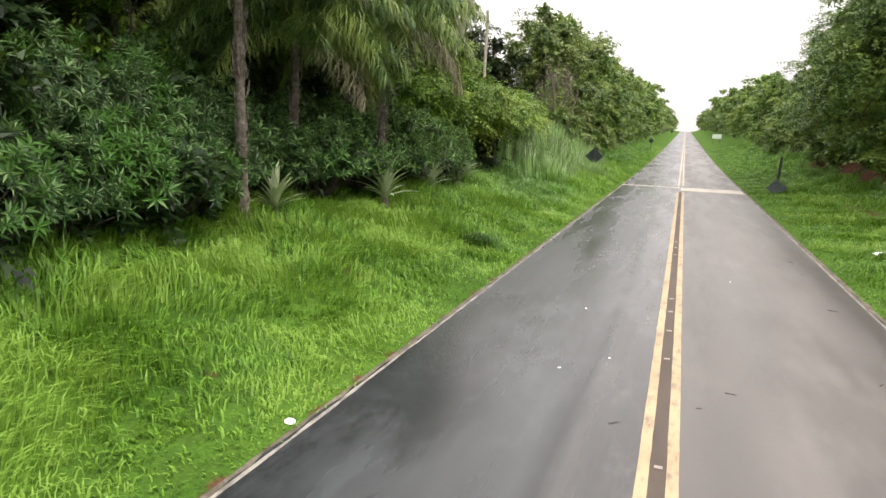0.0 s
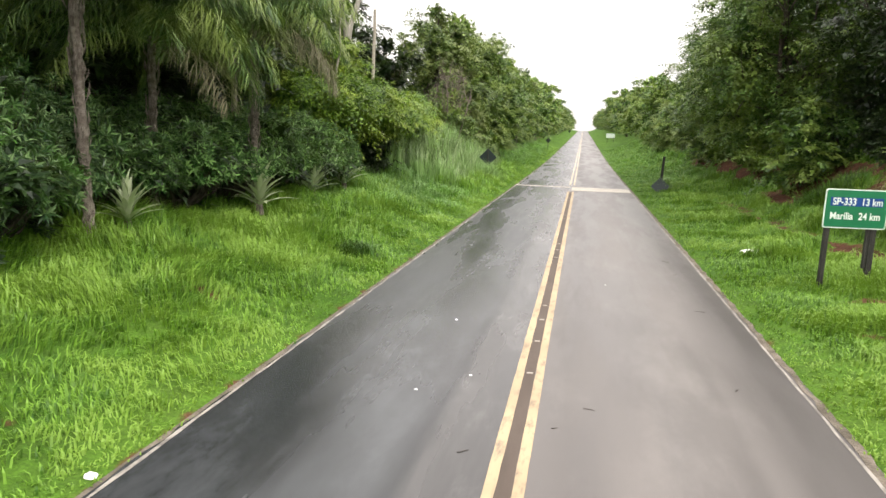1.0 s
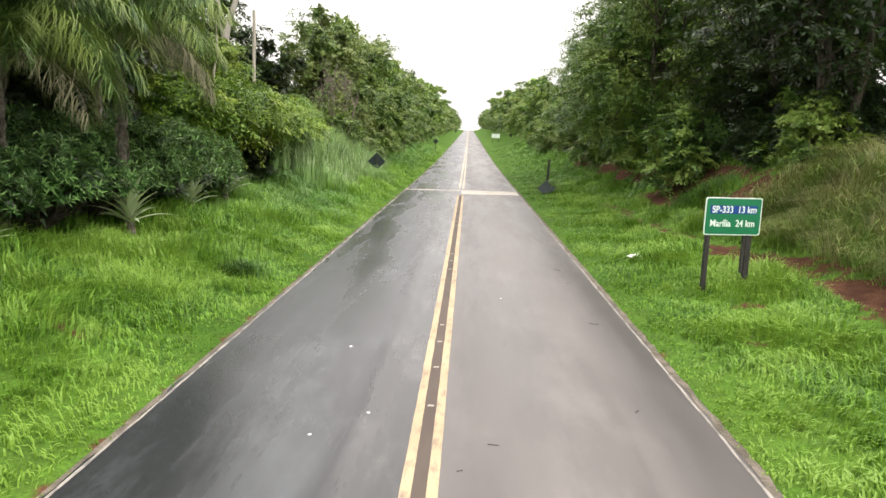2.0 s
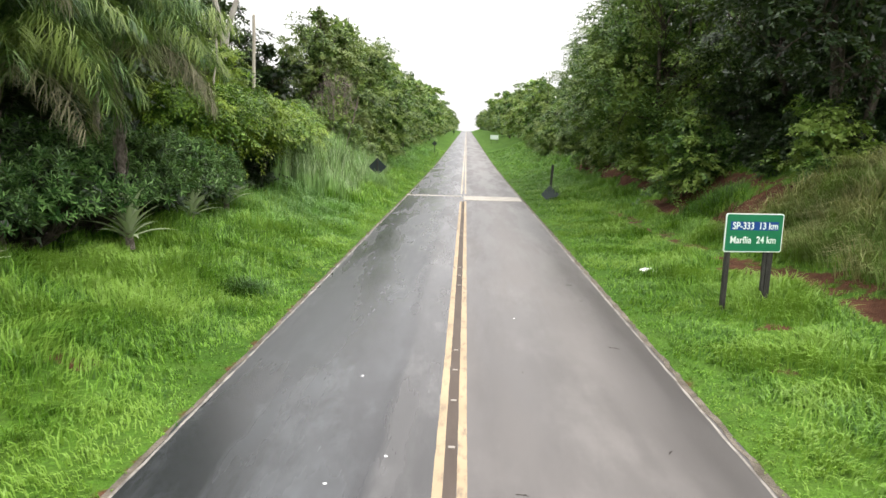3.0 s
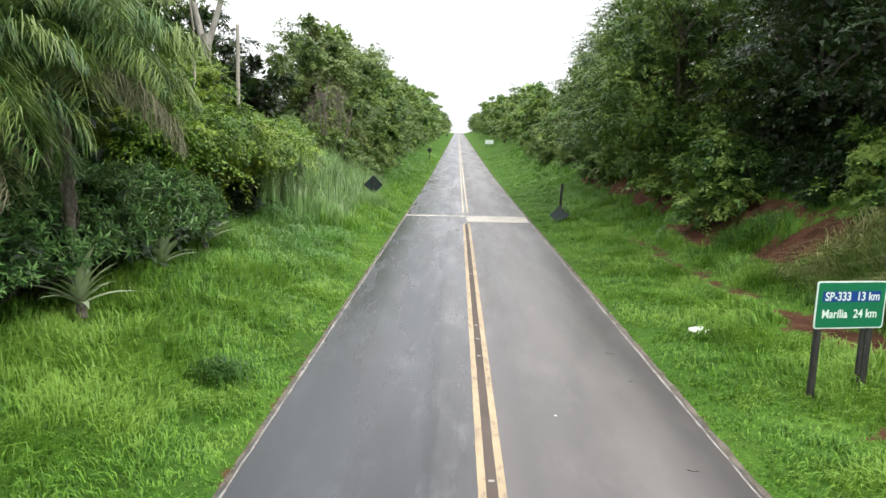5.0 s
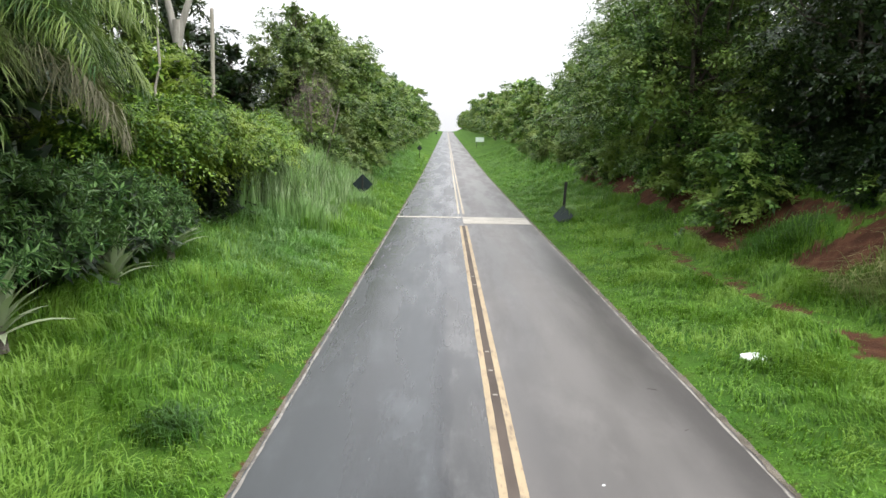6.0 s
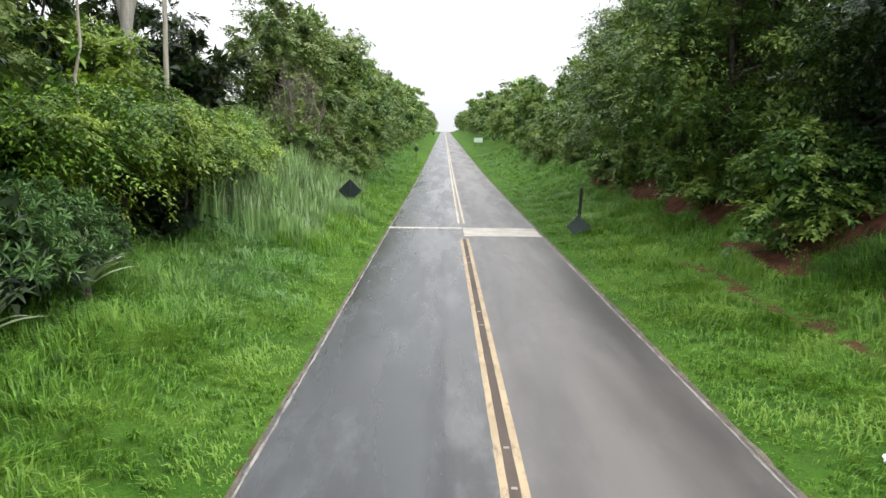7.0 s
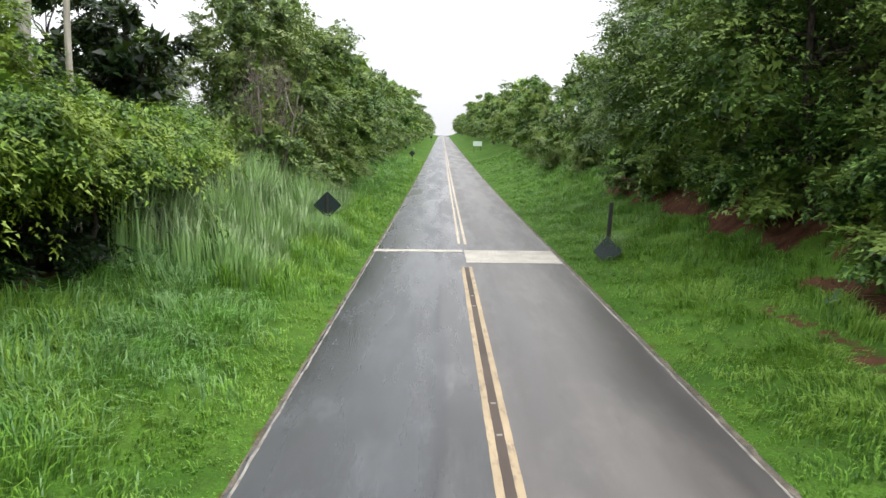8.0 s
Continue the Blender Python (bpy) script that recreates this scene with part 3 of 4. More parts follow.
def frond(rng, length, start, az, rise, dry=False):
    """A feather leaf: an arching stalk with hanging leaflets along both sides."""
    n = 14
    t = np.linspace(0, 1, n)
    h = np.array([math.cos(az), math.sin(az), 0])
    ang = radians(rise) - t ** 1.5 * radians(90 + rise * 0.4)
    step = length / (n - 1)
    p = [np.array(start, float)]
    for k in range(n - 1):
        p.append(p[-1] + step * (h * math.cos(ang[k]) + np.array([0, 0, math.sin(ang[k])])))
    p = np.array(p)
    stalk = tube(p, np.linspace(0.03, 0.004, n), 4)
    m = 112
    u = np.linspace(0.12, 1.0, m)
    base = np.stack([np.interp(u, t, p[:, i]) for i in range(3)], -1)
    d = norm(np.gradient(base, axis=0))
    side = np.array([-math.sin(az), math.cos(az), 0])
    pieces = [(stalk[0], np.concatenate([stalk[1][:, [0, 1, 2]], stalk[1][:, [0, 2, 3]]]))]
    for s in (-1, 1):
        ln = (0.74 * np.sin(np.pi * (0.12 + 0.8 * u)) + 0.14) * rng.uniform(0.8, 1.15, m)
        A1 = norm(side * s * 0.9 + d * 0.5 + rng.normal(0, 0.32, (m, 3)) + np.array([0, 0, 0.15]))
        A2 = norm(side * s * 0.45 + d * 0.35 + rng.normal(0, 0.2, (m, 3)) + np.array([0, 0, -0.95]))
        w = norm(np.cross(A1, np.array([0, 0, 1.0]))) * 0.0095
        q1 = base + A1 * ln[:, None] * 0.45
        q2 = q1 + norm(A1 * 0.5 + A2) * ln[:, None] * 0.35
        tip = q2 + A2 * ln[:, None] * 0.4
        V = np.stack([base - w * 0.6, base + w * 0.6, q1 - w, q1 + w, q2 - w * 0.8, q2 + w * 0.8, tip], 1).reshape(-1, 3)
        i = np.arange(m)[:, None] * 7
        F = np.concatenate([i + f for f in ([0, 1, 3], [0, 3, 2], [2, 3, 5], [2, 5, 4], [4, 5, 6])], 0)
        pieces.append((V, F))
    return merge(pieces)


def palm(seed, x, y, trunk_h, count, length, dry, label):
    rng = np.random.default_rng(seed)
    e = tagged(new("palm_tree"), label, "palm tree", "palms at the wood's edge")
    e.matrix_basis = pose(x, y, float(land(x, y)) - 0.05)
    k = 40
    pts = wander(rng, (0, 0, 0), (rng.normal(0, 0.12), rng.normal(0, 0.12), trunk_h), k, 0.008)
    rr = 0.084 + 0.05 * np.exp(-np.linspace(0, 1, k) * 9) + 0.014 * (np.arange(k) % 2)
    V, F = tube(pts, rr, 12, 0.09, rng)
    put("trunk", mesh_of("trunk", V, F, BARK_PALM, True), e)
    # loose strips of old leaf bases round the trunk
    n = 60
    a, zz = rng.uniform(0, 6.28, n), rng.uniform(0.25, 1.0, n) * trunk_h
    o = np.stack([np.cos(a), np.sin(a), np.zeros(n)], -1)
    P = np.stack([np.interp(zz, pts[:, 2], pts[:, i]) for i in range(3)], -1) + o * 0.1
    V, F = leaves(P, o * 0.28 + np.array([0, 0, 1.0]) + rng.normal(0, 0.08, (n, 3)), o, rng.uniform(0.2, 0.5, n), rng.uniform(0.05, 0.1, n))
    put("fibre_sheath", mesh_of("fibre_sheath", V, F, BARK_PALM), e)
    for i in range(count):
        az = i * 2.399 + rng.normal(0, 0.15)
        rise = 88 - 76 * (i / count) + rng.normal(0, 7)
        V, F = frond(rng, length * rng.uniform(0.85, 1.1), pts[-1] + np.array([0, 0, 0.15 - 0.35 * i / count]), az, rise)
        put("frond", mesh_of("frond", V, F, PALM_LEAF), e)
    for az, rise in dry:
        V, F = frond(rng, length * 0.85, pts[-1] + np.array([0, 0, -0.4]), radians(az), rise)
        put("frond", mesh_of("frond", V, F, PALM_DRY), e, "dry greyish hanging palm frond")
    return e


def agave_leaf():
    n = 7
    t = np.linspace(0, 1, n)
    w = 0.055 * np.array([0.7, 0.9, 1.0, 1.0, 0.8, 0.45, 0.03])
    z = 0.05 * np.sin(t * 3.1) - 0.10 * t ** 2.5
    y = 0.85 * t
    V = np.stack([np.stack([-w, y, z + 0.25 * w], -1), np.stack([0 * w, y, z - 0.1 * w], -1), np.stack([w, y, z + 0.25 * w], -1)], 1).reshape(-1, 3)
    i = np.arange(n - 1)[:, None] * 3
    return mesh_of("leaf", V, np.concatenate([i + [0, 1, 4, 3], i + [1, 2, 5, 4]]), AGAVE_LEAF, True)


AGAVE_MESH = agave_leaf()


def agave(seed, x, y, size, lift=0.2):
    rng = np.random.default_rng(seed)
    e = tagged(new("agave"), "pale striped agave rosette with long strap leaves", "agave", "agaves at the wood's edge")
    e.matrix_basis = pose(x, y, float(land(x, y)) + lift)
    bm = bmesh.new()
    bmesh.ops.create_cone(bm, cap_ends=True, segments=10, radius1=0.1 * size, radius2=0.05 * size, depth=0.3 * size + lift)
    bmesh.ops.translate(bm, verts=bm.verts[:], vec=(0, 0, 0.12 * size))
    part("stem", bm, BARK_PALM, e)
    for i in range(34):
        tilt = 84 - 66 * (i / 34) + rng.normal(0, 6)
        s = size * rng.uniform(0.85, 1.15)
        m = Matrix.Translation((0, 0, 0.28 * size - 0.2 * size * i / 34)) @ Matrix.Rotation(i * 2.399, 4, "Z") @ Matrix.Rotation(radians(tilt), 4, "X") @ Matrix.Scale(s, 4)
        put("leaf", AGAVE_MESH, e, "", m)
    return e


def blades(name, rng, x, y, h, w, material, label, bend=0.75, category="grass", z=None, lean=None):
    """Grass blades, each bent once, as one mass."""
    n = len(x)
    z = land(x, y) - 0.02 if z is None else z
    a = rng.uniform(0, 6.28, n)
    d = np.stack([np.cos(a), np.sin(a), np.zeros(n)], -1)
    d = norm(d + np.stack([np.sin(1.9 * x + 1.3 * np.sin(1.1 * y)), np.cos(1.7 * y + 1.4 * np.sin(1.3 * x)), 0 * x], -1) * 0.9)
    if lean is not None:
        d = norm(d + np.asarray(lean))
    s = np.stack([-d[:, 1], d[:, 0], np.zeros(n)], -1) * w[:, None] / 2
    p = np.stack([x, y, z], -1)
    b = bend * rng.uniform(0.3, 1.6, n)
    up = np.array([0, 0, 1.0])
    mid = p + d * (h * b * 0.3)[:, None] + up * (h * 0.62)[:, None]
    tip = p + d * (h * b * 1.05)[:, None] + up * (h * np.clip(1.05 - 0.35 * b, 0.45, 1.05))[:, None]
    V = np.stack([p - s, p + s, mid - s * 0.85, mid + s * 0.85, tip], 1).reshape(-1, 3)
    i = np.arange(n)[:, None] * 5
    F = np.concatenate([i + [0, 1, 3], i + [0, 3, 2], i + [2, 3, 4]], 0)
    return tagged(put(name, mesh_of(name, V, F, material)), label, category, kind="stuff")


def scatter(rng, x0, x1, y0, y1, density, tuft=9, spread=0.075):
    """Blade feet gathered in loose tufts."""
    n = int((x1 - x0) * (y1 - y0) * density / tuft)
    x, y = np.repeat(rng.uniform(x0, x1, n), tuft), np.repeat(rng.uniform(y0, y1, n), tuft)
    s = np.repeat(rng.uniform(0.5, 1.6, n) * spread, tuft)
    x, y = x + rng.normal(0, 1, len(x)) * s, y + rng.normal(0, 1, len(x)) * s
    keep = np.abs(x) > 3.45
    return x[keep], y[keep]


# verge grass: shorter by the road, longer towards the woods
rng = np.random.default_rng(5)
LX, LY, LH, LW = [], [], [], []
for x0, x1, y0, y1, dens, k in ((-9.6, -3.52, 1.5, 16, 370, 1.25), (-9.6, -3.52, 16, 32, 240, 1.35), (-9.2, -3.52, 32, 60, 120, 1.5), (-9.0, -3.5, 60, 130, 40, 2.4)):
    x, y = scatter(rng, x0, x1, y0, y1, dens)
    keep = rng.uniform(0, 1, len(x)) > bare(x, y) * 0.9
    x, y = x[keep], y[keep]
    w = wave(x, y)
    h = np.interp(-x, [3.5, 4.1, 5.5, 7.0, 9.0], [0.06, 0.14, 0.24, 0.36, 0.50]) * (1 + 0.35 * w) * rng.uniform(0.55, 1.35, len(x)) * (1 + 0.25 * np.clip((y - 30) / 20, 0, 1.5))
    LX.append(x), LY.append(y), LH.append(np.clip(h, 0.03, 1)), LW.append(rng.uniform(0.010, 0.024, len(x)) * k)
x, y, h, w = map(np.concatenate, (LX, LY, LH, LW))
laid = np.clip((-x - 4.0) / 2, 0, 1) * np.clip((y - 24) / 9, 0, 1) * (0.75 + 0.35 * wave(x * 0.7, y * 0.5)) > rng.uniform(0, 1, len(x))
blades("verge_grass", rng, x[~laid], y[~laid], h[~laid], w[~laid], GRASS, "lush bright green roadside grass, longer towards the wood")
blades("verge_grass", rng, x[laid], y[laid], h[laid] * 1.15, w[laid], GRASS_PALE, "long green grass laid over by the wind, pale sheen in its colour", 1.0)
LX, LY, LH, LW = [], [], [], []
for x0, x1, y0, y1, dens, k in ((3.5, 8.8, 5.5, 18, 340, 1.45), (3.5, 8.8, 18, 32, 250, 1.5), (8.8, 11.6, 23, 58, 110, 1.4), (3.5, 8.8, 32, 60, 120, 1.5), (3.5, 12.0, 60, 130, 36, 2.4)):
    x, y = scatter(rng, x0, x1, y0, y1, dens)
    keep = rng.uniform(0, 1, len(x)) > bare(x, y) * 1.15
    x, y = x[keep], y[keep]
    w = wave(x + 3, y * 0.9)
    h = np.interp(x, [3.4, 4.0, 5.5, 7.0, 9.0], [0.06, 0.13, 0.22, 0.30, 0.40]) * (1 + 0.4 * w) * rng.uniform(0.55, 1.35, len(x)) * (1 - 0.7 * np.clip(bare(x - 0.1, y + 0.25) + bare(x + 0.1, y + 0.5), 0, 1))
    LX.append(x), LY.append(y), LH.append(np.clip(h, 0.03, 1)), LW.append(rng.uniform(0.010, 0.024, len(x)) * k)
x, y, h, w = map(np.concatenate, (LX, LY, LH, LW))
pale = np.clip((y - 44) / 12, 0, 0.6) > rng.uniform(0, 1, len(x))
blades("verge_grass", rng, x[~pale], y[~pale], h[~pale], w[~pale], GRASS, "bright green roadside grass with worn patches")
blades("verge_grass", rng, x[pale], y[pale], h[pale], w[pale], GRASS_PALE, "pale green grass on a roadside slope", 0.9)
# the tussock on the mown verge
x, y = rng.normal(-4.75, 0.2, 650), rng.normal(17.0, 0.24, 650)
blades("grass_tussock", rng, x, y, rng.uniform(0.15, 0.42, 650), np.full(650, 0.022), GRASS_DEEP, "dense dark green grass tussock on the verge", 0.8)
# reeds
N = 9000
cx, cy = rng.uniform(-9.4, -6.0, 260), rng.uniform(36.5, 60, 260)
k = rng.integers(0, 260, N)
x, y = cx[k] + rng.normal(0, 0.22, N), cy[k] + rng.normal(0, 0.3, N)
tall = rng.uniform(0.8, 1.25, 260)[k] * np.clip((-x - 4.4) / 3.0, 0.45, 1.1) * np.clip(1.35 - np.abs(y - 47) / 18, 0.55, 1.1)
blades("tall_grass", rng, x, y, rng.uniform(1.1, 2.4, N) * tall, rng.uniform(0.035, 0.075, N), REED, "tall pale green reedy grass at the wood's edge", 0.22)
x, y = scatter(rng, -7.2, -4.2, 36, 62, 90, 9, 0.12)
blades("tall_grass", rng, x, y, rng.uniform(0.35, 0.75, len(x)) * np.clip((-x - 3.0) / 2, 0.5, 1.2), rng.uniform(0.018, 0.035, len(x)), GRASS, "knee-high green grass round a sign", 0.5)
x, y = rng.normal(-5.6, 0.5, 900), rng.uniform(44.6, 46.2, 900)
blades("grass_tussock", rng, x, y, rng.uniform(0.7, 1.35, 900), rng.uniform(0.02, 0.035, 900), REED, "waist-high pale grass in front of a sign", 0.4)
# bank grass
x, y = scatter(rng, 8.6, 12.8, 12.5, 24.6, 330, 14, 0.12)
keep = rng.uniform(0, 1, len(x)) > bare(x, y)
x, y = x[keep], y[keep]
tuft = 1 + 0.35 * wave(x * 1.4, y * 1.4)
blades("bank_grass", rng, x, y, rng.uniform(0.35, 0.9, len(x)) * tuft, rng.uniform(0.014, 0.026, len(x)), DRY, "long half-dry grass hanging over an earth bank", 1.25, lean=(-0.7, -0.3, 0))
# tufts that hold on to the earth wall
x, y = rng.normal(9.5, 0.4, 1100), rng.normal(29.4, 0.8, 1100)
blades("grass_tussock", rng, x, y, rng.uniform(0.25, 0.6, 1100), rng.uniform(0.016, 0.028, 1100), GRASS_DEEP, "dark green grass tussock on a red earth slope", 1.0)

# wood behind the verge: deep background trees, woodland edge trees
# wood_a backs the wood: its inner shade is put into the leaf colour
wood_a = tree(11, 3.6, 0.2, 12.0, LEAF_DARK_AND_SHADE, BARK, 14, 560, 13, 0.36, 0.17, 0.9, 2, 0.24, label="tall woodland tree with dense foliage coloured dark for shade", group="woodland trees")
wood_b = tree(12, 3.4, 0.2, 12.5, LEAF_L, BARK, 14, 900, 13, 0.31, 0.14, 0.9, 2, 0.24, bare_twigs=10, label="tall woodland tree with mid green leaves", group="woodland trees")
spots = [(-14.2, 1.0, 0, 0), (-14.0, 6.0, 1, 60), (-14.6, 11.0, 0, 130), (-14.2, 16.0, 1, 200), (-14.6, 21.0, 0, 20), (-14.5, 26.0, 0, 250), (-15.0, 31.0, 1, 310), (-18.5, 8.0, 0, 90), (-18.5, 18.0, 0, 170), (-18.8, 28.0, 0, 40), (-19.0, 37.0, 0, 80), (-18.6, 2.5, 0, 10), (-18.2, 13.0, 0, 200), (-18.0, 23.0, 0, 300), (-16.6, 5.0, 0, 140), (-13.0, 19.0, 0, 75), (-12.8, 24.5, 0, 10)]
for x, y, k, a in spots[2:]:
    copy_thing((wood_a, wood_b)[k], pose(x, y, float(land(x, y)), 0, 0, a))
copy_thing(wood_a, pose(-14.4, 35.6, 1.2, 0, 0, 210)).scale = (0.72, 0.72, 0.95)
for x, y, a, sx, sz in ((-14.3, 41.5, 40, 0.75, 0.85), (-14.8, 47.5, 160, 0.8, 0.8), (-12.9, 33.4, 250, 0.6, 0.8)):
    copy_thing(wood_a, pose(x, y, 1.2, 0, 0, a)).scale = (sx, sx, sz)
copy_thing(wood_b, pose(-13.6, 31.6, 1.2, 0, 0, 130)).scale = (0.7, 0.7, 0.85)
wood_a.matrix_basis, wood_b.matrix_basis = pose(-14.2, 1.0, 1.0), pose(-14.0, 6.0, 1.0)

sh = [rosette_shrub(21, 1.75, 4.1, 620, LEAF_ROS, "dense grey-green shrub with whorled strap leaves", 12, 0.195, 0.048),
      rosette_shrub(22, 1.45, 2.4, 400, LEAF_ROS, "low grey-green shrub with whorled strap leaves", 12, 0.195, 0.048),
      rosette_shrub(23, 1.5, 2.3, 420, LEAF_UNDER, "dark green shrub with narrow whorled leaves", 11, 0.175, 0.046)]
plan = [(0, -10.3, 4.4, 0, 1.0), (0, -10.6, 7.0, 40, 1.05), (0, -10.5, 9.7, 100, 0.95), (0, -10.9, 12.2, 170, 1.0), (1, -8.9, 4.4, 0, 1.0), (1, -9.0, 6.4, 80, 1.05), (1, -9.4, 8.0, 30, 0.95), (1, -9.7, 9.4, 150, 1.1), (1, -9.5, 10.9, 200, 1.0), (1, -9.5, 9.7, 20, 0.8), (1, -10.0, 12.1, 310, 0.95), (1, -10.1, 13.4, 260, 1.0), (2, -11.0, 14.6, 140, 1.4),
        (2, -9.9, 15.2, 0, 1.05), (2, -9.6, 17.0, 60, 1.15), (2, -9.6, 19.3, 110, 1.25), (2, -9.6, 21.6, 190, 1.35), (2, -9.6, 24.0, 240, 1.35), (2, -9.6, 26.3, 300, 1.2), (2, -9.6, 28.4, 20, 0.9), (2, -11.3, 18.5, 30, 1.4), (2, -11.5, 23.0, 80, 1.4)]
used = set()
for k, x, y, a, s in plan:
    m = pose(x, y, float(land(x, y)), 0, 0, a)
    if k in used:
        o = copy_thing(sh[k], m)
    else:
        o, _ = sh[k], used.add(k)
        o.matrix_basis = m
    o.scale = (s, s, s)

tree(31, 1.6, 1.5, 5.6, LEAF_FERN, BARK, 6, 330, 14, 0.13, 0.06, 0.5, 1, 0.09, label="slim yellow-green sapling among shrubs", group="saplings").matrix_basis = pose(-11.6, 12.6, 0.9)

palm(41, -8.75, 12.75, 5.7, 32, 3.5, [(20, 25)], "queen palm with a fibrous grey trunk and drooping fronds")
palm(42, -8.4, 19.1, 5.1, 34, 3.3, [(-8, 12), (18, 2)], "queen palm with reddish trunk and drooping feathery fronds")
palm(43, -9.5, 16.0, 4.2, 38, 3.6, [(-20, 8)], "queen palm with long drooping fronds")
palm(44, -10.8, 22.4, 5.8, 30, 3.3, [], "queen palm half hidden among trees")
for i, (x, y, s) in enumerate(((-8.6, 13.7, 1.0), (-8.1, 18.7, 1.25), (-8.25, 23.0, 1.3), (-8.4, 26.6, 1.2))):
    agave(50 + i, x, y, s)

fern = tree(61, 2.5, 2.75, 4.25, LEAF_FERN, BARK, 12, 1300, 16, 0.17, 0.062, 0.95, 3, 0.12, flat=0.15, droop=0.35, label="bright green bush with feathery arching sprays", name="bush", group="bright bushes", category="bush")
fern.matrix_basis = pose(-10.7, 29.0, float(land(-10.7, 29.0)))
for x, y, a, s in ((-10.2, 32.2, 70, 1.0), (-10.0, 35.6, 140, 1.0), (-10.3, 39.4, 220, 0.95), (-12.0, 34.0, 20, 1.1), (-11.0, 43.0, 300, 1.0)):
    copy_thing(fern, pose(x, y, float(land(x, y)), 0, 0, a)).scale = (s, s, s)

tree(63, 2.2, 2.6, 7.2, LEAF_FERN, BARK, 10, 620, 15, 0.2, 0.075, 0.75, 2, 0.11, flat=0.2, droop=0.3, label="slender yellow-green tree among bushes", group="light trees").matrix_basis = pose(-12.0, 35.0, float(land(-12.0, 35.0)))

# the shaded hollow below the bushes is put into this leaf colour
under = tree(62, 1.7, 0.0, 2.3, LEAF_DARK_AND_SHADE, BARK, 8, 420, 13, 0.2, 0.08, 0.5, 3, 0.08, label="undergrowth below the bright bushes, the hollow's shade in its leaf colour", name="bush", group="undergrowth", category="bush")
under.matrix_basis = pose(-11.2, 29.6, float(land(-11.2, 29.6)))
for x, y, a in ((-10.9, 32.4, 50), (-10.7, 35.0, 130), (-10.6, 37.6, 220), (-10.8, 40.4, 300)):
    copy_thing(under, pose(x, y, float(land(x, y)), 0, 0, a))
# undergrowth closing the wood behind palms and on the bank, shade in its colour
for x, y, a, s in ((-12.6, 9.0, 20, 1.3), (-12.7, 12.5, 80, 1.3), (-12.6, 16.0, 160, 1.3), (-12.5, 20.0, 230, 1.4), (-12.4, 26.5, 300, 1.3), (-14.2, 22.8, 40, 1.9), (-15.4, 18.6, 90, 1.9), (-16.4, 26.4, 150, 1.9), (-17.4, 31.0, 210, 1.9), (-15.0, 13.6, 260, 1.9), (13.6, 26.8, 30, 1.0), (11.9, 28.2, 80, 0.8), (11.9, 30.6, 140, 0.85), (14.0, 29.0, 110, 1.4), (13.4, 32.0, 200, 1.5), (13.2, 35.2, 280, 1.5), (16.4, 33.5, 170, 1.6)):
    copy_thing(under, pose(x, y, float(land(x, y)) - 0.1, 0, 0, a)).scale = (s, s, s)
edge_a = tree(71, 4.6, 0.3, 12.6, LEAF_L, BARK, 16, 1900, 13, 0.27, 0.125, 0.8, 3, 0.24, bare_twigs=45, label="broad roadside tree with light green leaves and bare twigs")
edge_b = tree(72, 4.2, 0.2, 11.6, LEAF_R, BARK, 15, 1750, 13, 0.27, 0.125, 0.8, 2, 0.22, bare_twigs=8, label="broad roadside tree with dense green crown down to the grass")
edge_a.scale = (1.0, 1.0, 1.05)
edge_a.location = (-11.2, 57.5, float(land(-11.2, 57.5)))
edge_b.matrix_basis = pose(-10.6, 65.0, float(land(-10.6, 65)))
mid_a = tree(75, 4.6, 0.3, 12.6, LEAF_L, BARK, 14, 700, 11, 0.40, 0.19, 0.9, 2, 0.24, bare_twigs=16, twigs=1, label="roadside tree with a ragged light green crown")
mid_b = tree(76, 4.2, 0.2, 11.6, LEAF_R, BARK, 14, 700, 11, 0.40, 0.19, 0.9, 1, 0.22, twigs=1, label="roadside tree with a dense green crown")
mid_a.location, mid_b.location = (-10.4, 104, float(land(-10.4, 104))), (-10.2, 94, float(land(-10.2, 94)))
for k, x, y, a, s in ((0, -16.5, 54, 100, 0.72), (0, -11.2, 64.5, 210, 1.1), (1, -9.8, 72, 80, 1.1), (0, -11.0, 79, 30, 1.0), (3, -9.8, 86, 160, 1.05), (3, -10.0, 114, 20, 1.1), (2, -10.5, 124, 90, 0.9), (3, -10.2, 135, 190, 1.15)):
    copy_thing((edge_a, edge_b, mid_a, mid_b)[k], pose(x, y, float(land(x, y)), 0, 0, a)).scale = (s, s, s)
mango = tree(73, 2.9, 0.8, 7.8, LEAF_DARK_AND_SHADE, BARK, 11, 800, 13, 0.3, 0.12, 0.6, 1, 0.25, label="round dark green tree with heavy foliage", group="dark trees")
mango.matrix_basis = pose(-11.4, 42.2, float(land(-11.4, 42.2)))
low = tree(74, 2.0, 0.2, 3.6, LEAF_L, BARK, 8, 520, 13, 0.22, 0.1, 0.5, 3, 0.1, label="low green bush at the wood's edge", name="bush", group="edge bushes", category="bush")
low.matrix_basis = pose(-8.7, 55.0, float(land(-8.7, 55)))
for x, y, a, s in ((-8.4, 60.5, 60, 1.15), (-8.0, 67, 120, 1.1), (-9.0, 50.5, 200, 1.2), (-10.5, 46.5, 250, 1.2)):
    copy_thing(low, pose(x, y, float(land(x, y)), 0, 0, a)).scale = (s, s, s)

